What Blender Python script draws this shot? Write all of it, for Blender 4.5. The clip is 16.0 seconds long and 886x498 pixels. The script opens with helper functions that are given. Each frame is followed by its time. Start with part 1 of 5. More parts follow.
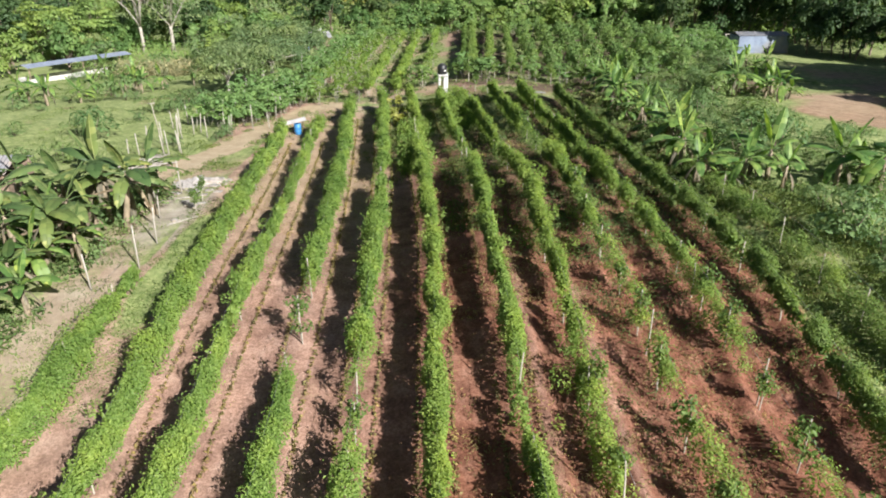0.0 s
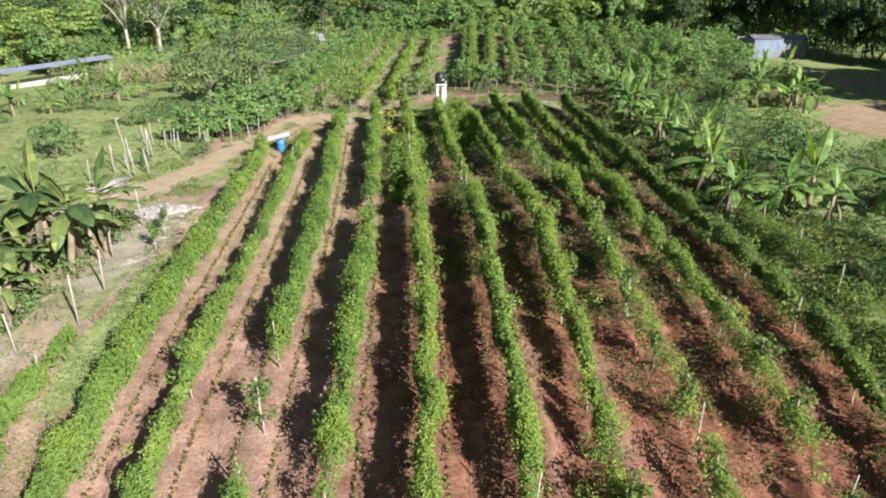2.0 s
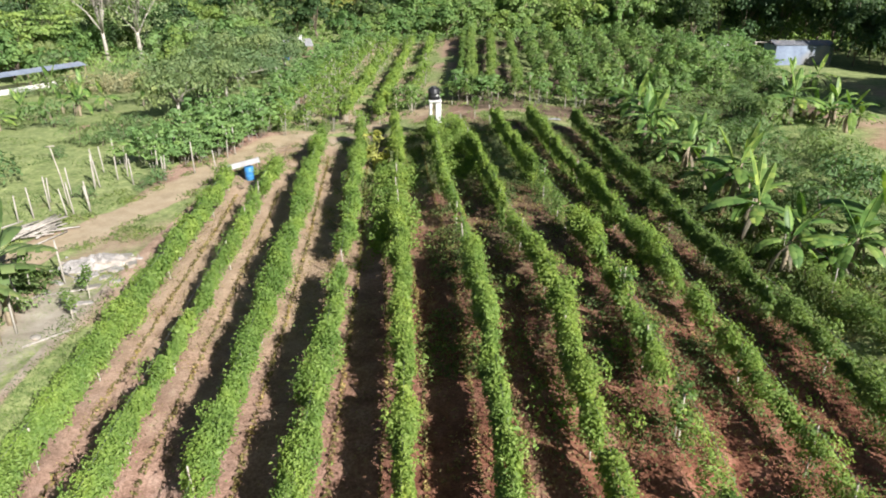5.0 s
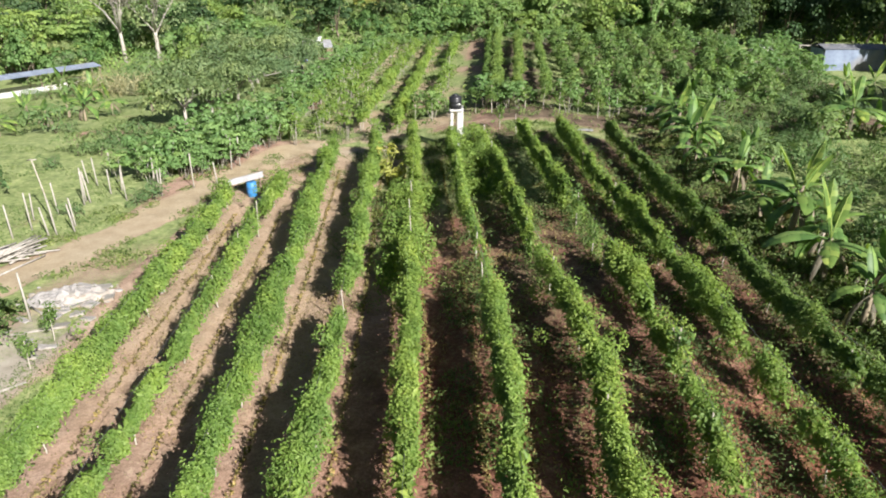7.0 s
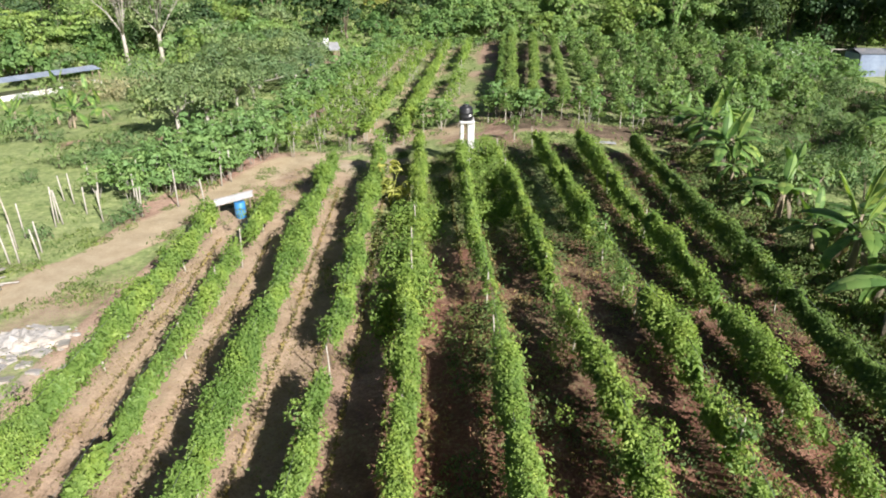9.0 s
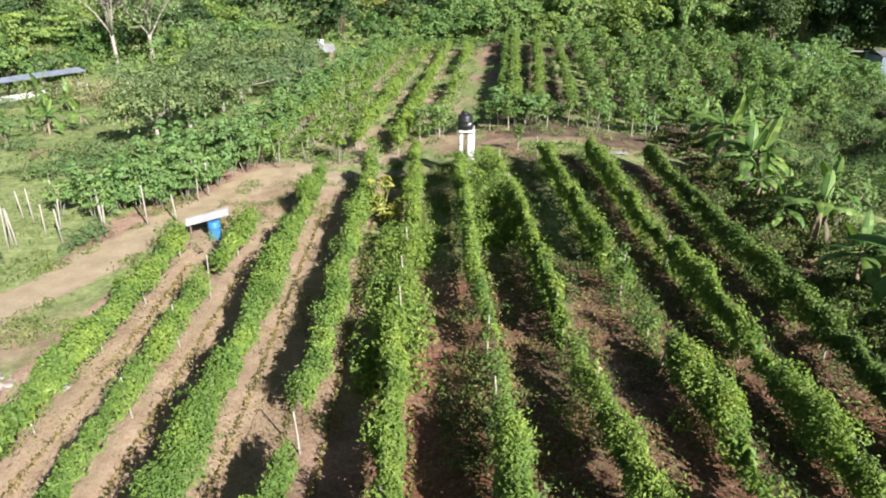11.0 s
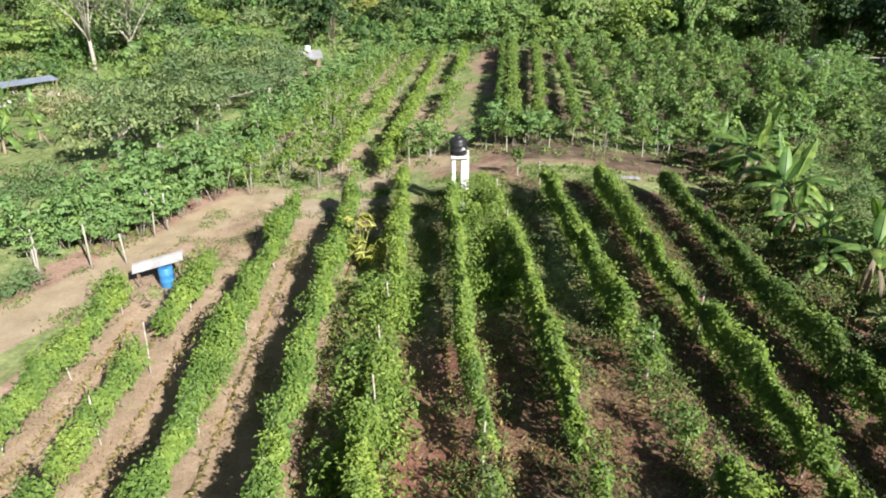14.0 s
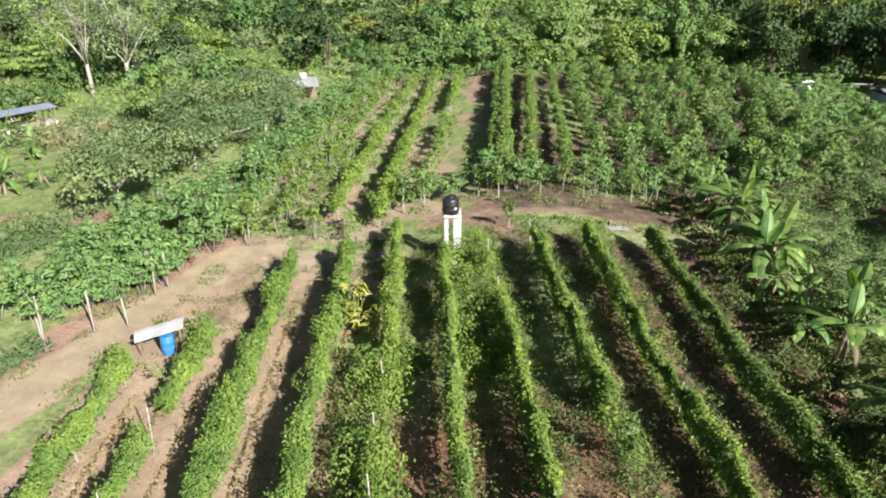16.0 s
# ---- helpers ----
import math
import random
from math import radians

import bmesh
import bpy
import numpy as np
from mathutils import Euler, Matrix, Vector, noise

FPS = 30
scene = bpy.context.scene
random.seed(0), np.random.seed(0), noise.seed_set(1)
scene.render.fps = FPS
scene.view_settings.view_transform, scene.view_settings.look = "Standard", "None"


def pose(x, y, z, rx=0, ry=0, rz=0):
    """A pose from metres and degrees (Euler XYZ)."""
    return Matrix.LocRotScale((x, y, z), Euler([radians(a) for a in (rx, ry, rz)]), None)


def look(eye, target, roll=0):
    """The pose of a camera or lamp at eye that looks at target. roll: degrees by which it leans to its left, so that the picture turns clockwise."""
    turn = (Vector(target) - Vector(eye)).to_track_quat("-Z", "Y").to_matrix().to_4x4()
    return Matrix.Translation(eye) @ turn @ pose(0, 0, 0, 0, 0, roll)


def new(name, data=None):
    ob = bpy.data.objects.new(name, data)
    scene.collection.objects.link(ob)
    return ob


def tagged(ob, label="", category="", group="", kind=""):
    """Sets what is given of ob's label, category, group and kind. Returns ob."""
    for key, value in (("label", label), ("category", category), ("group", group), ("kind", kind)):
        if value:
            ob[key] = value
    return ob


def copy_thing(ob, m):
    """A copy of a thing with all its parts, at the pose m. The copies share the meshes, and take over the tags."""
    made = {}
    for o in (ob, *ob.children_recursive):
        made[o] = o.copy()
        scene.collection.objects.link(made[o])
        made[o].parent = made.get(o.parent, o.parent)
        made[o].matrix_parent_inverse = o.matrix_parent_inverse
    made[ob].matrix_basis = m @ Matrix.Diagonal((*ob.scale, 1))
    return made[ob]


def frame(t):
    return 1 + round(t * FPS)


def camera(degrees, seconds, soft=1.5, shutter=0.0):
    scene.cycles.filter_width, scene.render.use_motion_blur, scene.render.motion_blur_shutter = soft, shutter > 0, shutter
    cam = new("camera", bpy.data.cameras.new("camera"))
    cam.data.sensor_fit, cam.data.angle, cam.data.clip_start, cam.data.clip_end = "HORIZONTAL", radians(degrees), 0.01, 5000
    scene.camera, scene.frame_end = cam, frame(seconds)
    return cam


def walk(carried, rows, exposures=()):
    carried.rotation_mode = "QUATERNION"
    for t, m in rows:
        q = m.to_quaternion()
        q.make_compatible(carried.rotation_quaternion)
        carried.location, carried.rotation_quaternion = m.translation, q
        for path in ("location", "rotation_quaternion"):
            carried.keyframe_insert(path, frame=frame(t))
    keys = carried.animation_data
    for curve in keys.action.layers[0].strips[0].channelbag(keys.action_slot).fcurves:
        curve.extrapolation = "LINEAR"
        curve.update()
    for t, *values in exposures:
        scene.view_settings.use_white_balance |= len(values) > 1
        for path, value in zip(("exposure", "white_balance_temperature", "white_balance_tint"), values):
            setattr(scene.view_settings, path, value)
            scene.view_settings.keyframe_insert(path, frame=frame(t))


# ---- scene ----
cam = camera(67.22, 16.0, 1.9)
# seconds, x, y, z, yaw, pitch
PATH = [
    (0.0, 0.0, -0.001, 12.702, 0.633, -23.69),
    (0.5, 0.036, 1.149, 12.653, 0.651, -23.724),
    (1.0, 0.066, 2.434, 12.646, 0.627, -23.749),
    (1.5, 0.089, 3.871, 12.651, 0.625, -23.761),
    (2.0, 0.1, 5.351, 12.682, 0.62, -23.762),
    (2.5, 0.129, 6.822, 12.692, 0.625, -23.75),
    (3.0, 0.196, 8.094, 12.691, 0.645, -23.735),
    (3.5, 0.26, 9.31, 12.695, 0.625, -23.714),
    (5.8, 0.551, 14.072, 12.547, 0.62, -23.783),
    (6.0, 0.577, 14.486, 12.534, 1.007, -23.789),
    (6.2, 0.581, 14.947, 12.507, 2.57, -23.787),
    (6.5, 0.587, 15.639, 12.467, 2.853, -23.784),
    (7.0, 0.616, 16.766, 12.389, 2.814, -23.781),
    (7.5, 0.635, 17.816, 12.336, 2.789, -23.774),
    (8.0, 0.64, 18.864, 12.296, 2.75, -23.764),
    (8.2, 0.637, 19.274, 12.282, 2.7, -23.758),
    (8.5, 0.632, 19.887, 12.26, 3.775, -23.75),
    (9.0, 0.631, 20.867, 12.202, 3.931, -23.737),
    (11.5, 0.648, 25.421, 11.745, 4.12, -23.636),
    (12.0, 0.653, 26.331, 11.681, 4.046, -23.622),
    (12.5, 0.654, 27.247, 11.619, 4.012, -23.612),
    (13.0, 0.642, 28.174, 11.565, 3.93, -23.607),
    (13.5, 0.631, 28.958, 11.601, 3.822, -23.61),
    (14.0, 0.633, 29.343, 11.925, 3.817, -23.61),
    (14.5, 0.656, 29.484, 12.55, 3.767, -23.605),
    (15.0, 0.694, 29.602, 13.372, 3.683, -23.59),
    (15.5, 0.739, 29.632, 14.164, 3.578, -23.584),
    (16.0, 0.784, 29.635, 14.918, 3.471, -23.584),
]
walk(cam, [(t, pose(x, y, z, 90 + pitch, 0, yaw)) for t, x, y, z, yaw, pitch in PATH], [(0.0, 1.16), (3.5, 1.18), (6.0, 1.24), (12.0, 1.26), (16.0, 1.26)])

# ---- light ----
SUN_EL, SUN_AZ = 31.0, 141.5
world = bpy.data.worlds.new("world")
scene.world = world
world.use_nodes = True
wn = world.node_tree
sky = wn.nodes.new("ShaderNodeTexSky")
sky.sky_type, sky.sun_disc = "NISHITA", False
sky.sun_elevation, sky.sun_rotation = radians(SUN_EL), radians(SUN_AZ)
wn.links.new(sky.outputs[0], wn.nodes["Background"].inputs[0])
wn.nodes["Background"].inputs[1].default_value = 0.0285
sun = new("sun", bpy.data.lights.new("sun", "SUN"))
sun.data.energy, sun.data.angle, sun.data.color = 5.0, radians(0.53), (1.0, 0.968, 0.935)
sx, sy, sz = (math.sin(radians(SUN_AZ)) * math.cos(radians(SUN_EL)), math.cos(radians(SUN_AZ)) * math.cos(radians(SUN_EL)), math.sin(radians(SUN_EL)))
sun.matrix_world = look((sx * 200, sy * 200, sz * 200), (0, 0, 0))

# ---- tools ----
rng = np.random.default_rng(7)
TABLE = rng.random((256, 256))


def vnoise(x, y, size, shift=0):
    """Smooth value noise from 0 to 1."""
    x, y = np.asarray(x, float) / size + 17.3 * shift, np.asarray(y, float) / size + 5.7 * shift
    i, j = np.floor(x).astype(int), np.floor(y).astype(int)
    u, v = x - i, y - j
    u, v = u * u * (3 - 2 * u), v * v * (3 - 2 * v)
    a, b, c, d = TABLE[i & 255, j & 255], TABLE[(i + 1) & 255, j & 255], TABLE[i & 255, (j + 1) & 255], TABLE[(i + 1) & 255, (j + 1) & 255]
    return (a * (1 - u) + b * u) * (1 - v) + (c * (1 - u) + d * u) * v


def sstep(a, b, x):
    q = np.clip((np.asarray(x, float) - a) / (b - a), 0, 1)
    return q * q * (3 - 2 * q)


def base_z(x, y):
    """The lie of the land, without its small relief."""
    far = 2.3 * sstep(22, 46, -np.asarray(x, float)) * sstep(55, 95, y) - 0.11 * np.clip(np.asarray(y, float) - 136, 0, 260)
    x = np.minimum(np.asarray(x, float), 12.0)
    t, s = np.tanh(x / 6), np.tanh((np.asarray(y, float) - 20) / 7)
    return -0.592 + 0.994 * t + 1.106 * s + 0.067 * s * t - 1.361 * np.exp(-(((x - 12) / 6) ** 2)) - far


# rows of vines: x at y = 20, bend
ROWS = {"A": (-14.0, 0.3), "B": (-10.85, 0.95), "C": (-8.4, 0.95), "D": (-5.65, 1.08), "E": (-3.1, 1.0), "F": (-0.5, 1.0), "G": (2.15, 1.1),
        "H": (4.4, 1.1), "I": (7.05, 1.15), "J": (10.2, 1.42), "K": (13.2, 1.25), "L": (16.3, 1.2)}


# how much straighter the far ends run
STRAIGHT = {"I": 0.05, "J": 0.1, "K": 0.105}

BOWS = {"F": (-0.3, 41, 6), "H": (0.4, 34, 4.5), "I": (0.4, 37, 5), "K": (-0.35, 39, 5)}


def row_x(key, y):
    x0, k = ROWS[key]
    y = np.asarray(y, float)
    x = x0 + k * (-0.03 * (y - 20) - 0.0013 * (y - 20) * np.abs(y - 20)) + STRAIGHT.get(key, 0.035) * np.maximum(0, y - 51)
    if key in BOWS:
        shift, where, reach = BOWS[key]
        x = x + shift * np.exp(-(((y - where) / reach) ** 2))
    return x


ROAD = [(-26.0, 34.0), (-20.5, 40.5), (-18.3, 44.5), (-16.7, 49.5), (-15.0, 57.0), (-12.6, 63.5), (-8.0, 66.3), (0.0, 67.5), (12.0, 68.5)]


def road_gap(x, y):
    """Distance from the middle of the dirt road."""
    best = np.full(np.shape(x), 1e9)
    for (ax, ay), (bx, by) in zip(ROAD, ROAD[1:]):
        dx, dy = bx - ax, by - ay
        q = np.clip(((x - ax) * dx + (y - ay) * dy) / (dx * dx + dy * dy), 0, 1)
        best = np.minimum(best, np.hypot(x - ax - q * dx, y - ay - q * dy))
    return best


def ground_z(x, y):
    x, y = np.asarray(x, float), np.asarray(y, float)
    z = base_z(x, y)
    field = sstep(-16, -13, x) * (1 - sstep(17, 20, x)) * (1 - sstep(62, 66, y))
    bed = np.zeros_like(z)
    for key in ROWS:
        d = x - row_x(key, y)
        bed = np.maximum(bed, np.exp(-((d / 0.55) ** 2)))
    z = z + field * (0.12 * bed - 0.05)
    gully = sstep(0, 4, x) * (1 - sstep(30, 42, y)) * field
    across = x - row_x("I", y)
    z = z + 0.6 * gully * (vnoise(across, y * 0.1, 0.7, 6) - 0.5) + 0.2 * gully * (vnoise(across, y * 0.35, 0.33, 7) - 0.5)
    z = z + 0.10 * (vnoise(x, y, 3.0, 1) - 0.5) + 0.06 * (vnoise(x, y, 0.9, 2) - 0.5) * (1 - sstep(120, 200, y))
    return z


def gz(x, y):
    return float(ground_z(np.array([x]), np.array([y]))[0])


def quick_mesh(name, verts, tris):
    """A mesh of triangles from arrays."""
    me = bpy.data.meshes.new(name)
    verts, tris = np.ascontiguousarray(verts, dtype=np.float32), np.ascontiguousarray(tris, dtype=np.int32)
    me.vertices.add(len(verts))
    me.vertices.foreach_set("co", verts.ravel())
    me.loops.add(tris.size)
    me.loops.foreach_set("vertex_index", tris.ravel())
    me.polygons.add(len(tris))
    me.polygons.foreach_set("loop_start", np.arange(0, tris.size, 3, dtype=np.int32))
    me.update(calc_edges=True)
    me.validate()
    return me


def leaf_mesh(name, pos, nrm, size, aspect=0.62, fold=0.12, droop=0.15, way=None):
    """Many small pointed leaves, each folded along its rib."""
    n = len(pos)
    nrm = nrm / np.linalg.norm(nrm, axis=1)[:, None]
    w = rng.normal(size=(n, 3)) if way is None else way
    t = np.cross(nrm, w)
    t /= np.linalg.norm(t, axis=1)[:, None] + 1e-9
    b = np.cross(nrm, t)
    s = np.asarray(size)[:, None]
    base, tip = pos - t * s * 0.5, pos + t * s * 0.5 - nrm * s * droop
    le, ri = pos - b * s * aspect * 0.5 + nrm * s * fold, pos + b * s * aspect * 0.5 + nrm * s * fold
    v = np.stack([base, le, tip, ri], 1).reshape(-1, 3)
    i = np.arange(n)[:, None] * 4
    f = np.concatenate([i + [[0, 1, 2]], i + [[0, 2, 3]]], 1).reshape(-1, 3)
    return quick_mesh(name, v, f)


def link_part(name, me, material, parent, label=""):
    ob = new(name, me)
    if material is not None and not me.materials:
        me.materials.append(material)
    ob.parent = parent
    return tagged(ob, label)


def part(name, bm, material, parent, label=""):
    me = bpy.data.meshes.new(name)
    bm.to_mesh(me)
    bm.free()
    return link_part(name, me, material, parent, label)


def empty(name, m, label, category, group="", kind=""):
    ob = new(name)
    ob.empty_display_size = 0.2
    ob.matrix_basis = m
    return tagged(ob, label, category, group, kind)


def add_tube(bm, pts, radii, sides=6):
    """A tapered tube along points, capped."""
    rings = []
    pts = [Vector(p) for p in pts]
    for k, p in enumerate(pts):
        d = (pts[min(k + 1, len(pts) - 1)] - pts[max(k - 1, 0)]).normalized()
        a = d.orthogonal().normalized()
        b = d.cross(a)
        rings.append([bm.verts.new(p + (a * math.cos(2 * math.pi * j / sides) + b * math.sin(2 * math.pi * j / sides)) * radii[k]) for j in range(sides)])
    for r, q in zip(rings, rings[1:]):
        a0 = min(range(sides), key=lambda j: (q[j].co - r[0].co).length)
        for j in range(sides):
            bm.faces.new((r[j], r[(j + 1) % sides], q[(a0 + j + 1) % sides], q[(a0 + j) % sides]))
    bm.faces.new(rings[0][::-1])
    bm.faces.new(rings[-1])
    bmesh.ops.recalc_face_normals(bm, faces=bm.faces)
    for f in bm.faces:
        f.smooth = True
    return bm


def add_box(bm, size, m=None, bevel=0.0):
    out = bmesh.ops.create_cube(bm, size=1.0, matrix=(m or Matrix()) @ Matrix.Diagonal((*size, 1)))
    if bevel:
        edges = list({e for v in out["verts"] for e in v.link_edges})
        bmesh.ops.bevel(bm, geom=edges, offset=bevel, segments=2, affect="EDGES")
    return bm


# ---- materials ----
def nodes_of(name):
    mat = bpy.data.materials.new(name)
    mat.use_nodes = True
    nt = mat.node_tree
    return mat, nt, nt.nodes["Principled BSDF"], nt.nodes["Material Output"]


def noise_node(nt, scale, detail=4.0, rough=0.6, coord="Object"):
    tc, nz = nt.nodes.new("ShaderNodeTexCoord"), nt.nodes.new("ShaderNodeTexNoise")
    nz.inputs["Scale"].default_value, nz.inputs["Detail"].default_value, nz.inputs["Roughness"].default_value = scale, detail, rough
    nt.links.new(tc.outputs[coord], nz.inputs["Vector"])
    return nz.outputs["Fac"]


def ramp(nt, fac, stops):
    r = nt.nodes.new("ShaderNodeValToRGB")
    r.color_ramp.elements[0].position, r.color_ramp.elements[0].color = stops[0][0], (*stops[0][1], 1)
    r.color_ramp.elements[1].position, r.color_ramp.elements[1].color = stops[-1][0], (*stops[-1][1], 1)
    for p, c in stops[1:-1]:
        r.color_ramp.elements.new(p).color = (*c, 1)
    nt.links.new(fac, r.inputs[0])
    return r.outputs[0]


def mix(nt, fac, a, b, mode="MIX"):
    m = nt.nodes.new("ShaderNodeMix")
    m.data_type, m.blend_type = "RGBA", mode
    for k, v in ((0, fac), (6, a), (7, b)):
        if isinstance(v, (int, float)):
            m.inputs[k].default_value = v
        elif isinstance(v, tuple):
            m.inputs[k].default_value = (*v, 1)
        else:
            nt.links.new(v, m.inputs[k])
    return m.outputs[2]


def bump(nt, bsdf, height, strength, distance):
    b = nt.nodes.new("ShaderNodeBump")
    b.inputs["Strength"].default_value, b.inputs["Distance"].default_value = strength, distance
    nt.links.new(height, b.inputs["Height"])
    nt.links.new(b.outputs[0], bsdf.inputs["Normal"])


def leaf_material(name, dark, mid, light, trans=0.3, rough=0.45, patch=1.2, kin=1.0):
    """Leaves: each its own green, with patches of lighter and darker growth; some light passes through."""
    mat, nt, bsdf, out = nodes_of(name)
    geo = nt.nodes.new("ShaderNodeNewGeometry")
    col = ramp(nt, geo.outputs["Random Per Island"], [(0.0, dark), (0.55, mid), (1.0, light)])
    big = ramp(nt, noise_node(nt, patch, 2.0), [(0.3, (0.62, 0.72, 0.7)), (0.5, (0.95, 0.97, 0.95)), (0.7, (1.3, 1.2, 1.05))])
    col = mix(nt, 1.0, col, big, "MULTIPLY")
    oi = nt.nodes.new("ShaderNodeObjectInfo")
    col = mix(nt, 1.0, col, ramp(nt, oi.outputs["Random"], [(0.0, (1 - 0.15 * kin, 1 - 0.1 * kin, 1 - 0.12 * kin)), (0.5, (1.0, 1.0, 1.0)), (1.0, (1 + 0.12 * kin, 1 + 0.05 * kin, 1 - 0.05 * kin))]), "MULTIPLY")
    nt.links.new(col, bsdf.inputs["Base Color"])
    bsdf.inputs["Roughness"].default_value = rough
    bsdf.inputs["Specular IOR Level"].default_value = 0.35
    tr, ms = nt.nodes.new("ShaderNodeBsdfTranslucent"), nt.nodes.new("ShaderNodeMixShader")
    nt.links.new(mix(nt, 1.0, col, (1.25, 1.35, 0.6), "MULTIPLY"), tr.inputs[0])
    ms.inputs[0].default_value = trans
    nt.links.new(bsdf.outputs[0], ms.inputs[1])
    nt.links.new(tr.outputs[0], ms.inputs[2])
    nt.links.new(ms.outputs[0], out.inputs[0])
    return mat


def plain_material(name, a, b, scale, rough=0.8, metal=0.0, bumps=0.3, dist=0.01, stains=None):
    mat, nt, bsdf, out = nodes_of(name)
    n = noise_node(nt, scale, 6.0)
    col = ramp(nt, n, [(0.3, a), (0.7, b)])
    if stains:
        col = mix(nt, ramp(nt, noise_node(nt, scale * 0.23, 3.0), [(0.52, (0, 0, 0)), (0.68, (1, 1, 1))]), col, stains)
    nt.links.new(col, bsdf.inputs["Base Color"])
    bsdf.inputs["Roughness"].default_value, bsdf.inputs["Metallic"].default_value = rough, metal
    bump(nt, bsdf, n, bumps, dist)
    return mat


M_VINE = leaf_material("vine_leaf", (0.128, 0.205, 0.04), (0.186, 0.276, 0.058), (0.262, 0.352, 0.092), 0.38, 0.55, 0.8)
M_VINE_DARK = leaf_material("vine_leaf_dark", (0.1, 0.162, 0.038), (0.145, 0.222, 0.056), (0.21, 0.288, 0.086), 0.38, 0.6, 0.8)
M_WEED = leaf_material("weed_leaf", (0.08, 0.125, 0.035), (0.145, 0.21, 0.055), (0.24, 0.28, 0.10), 0.25, 0.65, 0.5)
M_FIELD_WEED = leaf_material("field_weed_leaf", (0.075, 0.115, 0.036), (0.11, 0.165, 0.05), (0.16, 0.21, 0.075), 0.28, 0.65, 0.5)
M_DRY = leaf_material("dry_leaf", (0.16, 0.10, 0.05), (0.30, 0.22, 0.10), (0.42, 0.36, 0.14), 0.2, 0.7, 0.8)
M_LITTER = leaf_material("leaf_litter", (0.07, 0.045, 0.03), (0.14, 0.09, 0.055), (0.24, 0.165, 0.10), 0.1, 0.8, 0.8)
M_SEEDLING = leaf_material("seedling_leaf", (0.09, 0.09, 0.035), (0.18, 0.155, 0.062), (0.31, 0.26, 0.12), 0.25, 0.7, 0.8)
M_CASSAVA = leaf_material("cassava_leaf", (0.123, 0.209, 0.0678), (0.175, 0.286, 0.0961), (0.234, 0.357, 0.133), 0.36, 0.6, 0.5)
M_BUSH = leaf_material("bush_leaf", (0.13, 0.2, 0.0799), (0.157, 0.235, 0.094), (0.189, 0.275, 0.113), 0.36, 0.7, 0.4, 1.6)
M_TREE = leaf_material("tree_leaf", (0.13, 0.214, 0.0653), (0.169, 0.264, 0.0831), (0.214, 0.315, 0.109), 0.36, 0.6, 0.35, 2.6)
# dark evergreen leaves, darkened further to paint in shade on the eastern wood
M_TREE_DARK = leaf_material("dark_tree_leaf", (0.05, 0.092, 0.036), (0.074, 0.126, 0.048), (0.104, 0.162, 0.064), 0.36, 0.6, 0.35, 2.0)
# grey-green leaves, lightened to paint some haze over the western wood
M_TREE_GREY = leaf_material("grey_tree_leaf", (0.189, 0.246, 0.12), (0.24, 0.304, 0.145), (0.304, 0.366, 0.184), 0.36, 0.6, 0.35, 1.6)
M_TREE_YELLOW = leaf_material("yellow_tree_leaf", (0.15, 0.165, 0.03), (0.20, 0.21, 0.05), (0.27, 0.265, 0.075), 0.25, 0.5, 0.35)
M_BANANA = leaf_material("banana_leaf", (0.085, 0.16, 0.045), (0.145, 0.245, 0.066), (0.26, 0.36, 0.11), 0.36, 0.5, 0.7, 1.8)
# darker, duller copy of the banana leaf for the western plants
M_BANANA_DARK = leaf_material("dark_banana_leaf", (0.08, 0.125, 0.045), (0.125, 0.185, 0.065), (0.2, 0.25, 0.1), 0.3, 0.55, 0.7, 2.0)
M_YELLOW = leaf_material("yellow_leaf", (0.24, 0.255, 0.05), (0.37, 0.375, 0.095), (0.5, 0.48, 0.17), 0.3)
M_DEAD = leaf_material("dead_banana_leaf", (0.13, 0.105, 0.075), (0.2, 0.17, 0.125), (0.29, 0.255, 0.195), 0.2, 0.8, 0.8)
M_STRAW = leaf_material("straw", (0.17, 0.18, 0.10), (0.27, 0.275, 0.16), (0.38, 0.37, 0.25), 0.2, 0.8, 0.8)
M_ORCHARD = leaf_material("orchard_leaf", (0.105, 0.162, 0.07), (0.158, 0.226, 0.1), (0.225, 0.29, 0.14), 0.36, 0.6, 0.5)
M_CROP = leaf_material("crop_leaf", (0.0945, 0.158, 0.0473), (0.158, 0.247, 0.0735), (0.231, 0.331, 0.11), 0.36, 0.6, 0.5)
M_POST = plain_material("weathered_post", (0.28, 0.25, 0.20), (0.46, 0.42, 0.36), 9.0, 0.85, 0, 0.4, 0.01, (0.25, 0.2, 0.15))
M_BARK = plain_material("bark", (0.12, 0.09, 0.06), (0.26, 0.21, 0.16), 6.0, 0.9, 0, 0.6, 0.03)
M_PALE_BARK = plain_material("pale_bark", (0.24, 0.215, 0.18), (0.42, 0.39, 0.34), 4.0, 0.85, 0, 0.4, 0.02, (0.25, 0.22, 0.18))
M_STEM = plain_material("banana_stem", (0.15, 0.12, 0.075), (0.32, 0.26, 0.18), 4.0, 0.7, 0, 0.4, 0.02, (0.14, 0.08, 0.04))
M_WIRE = plain_material("wire", (0.2, 0.2, 0.2), (0.35, 0.35, 0.34), 20, 0.5, 0.8)
M_CONCRETE = plain_material("whitewashed_concrete", (0.40, 0.39, 0.37), (0.56, 0.55, 0.53), 3.0, 0.85, 0, 0.25, 0.01, (0.45, 0.42, 0.36))
M_TANK = plain_material("black_plastic", (0.012, 0.012, 0.014), (0.025, 0.025, 0.028), 4.0, 0.38, 0, 0.1, 0.01)
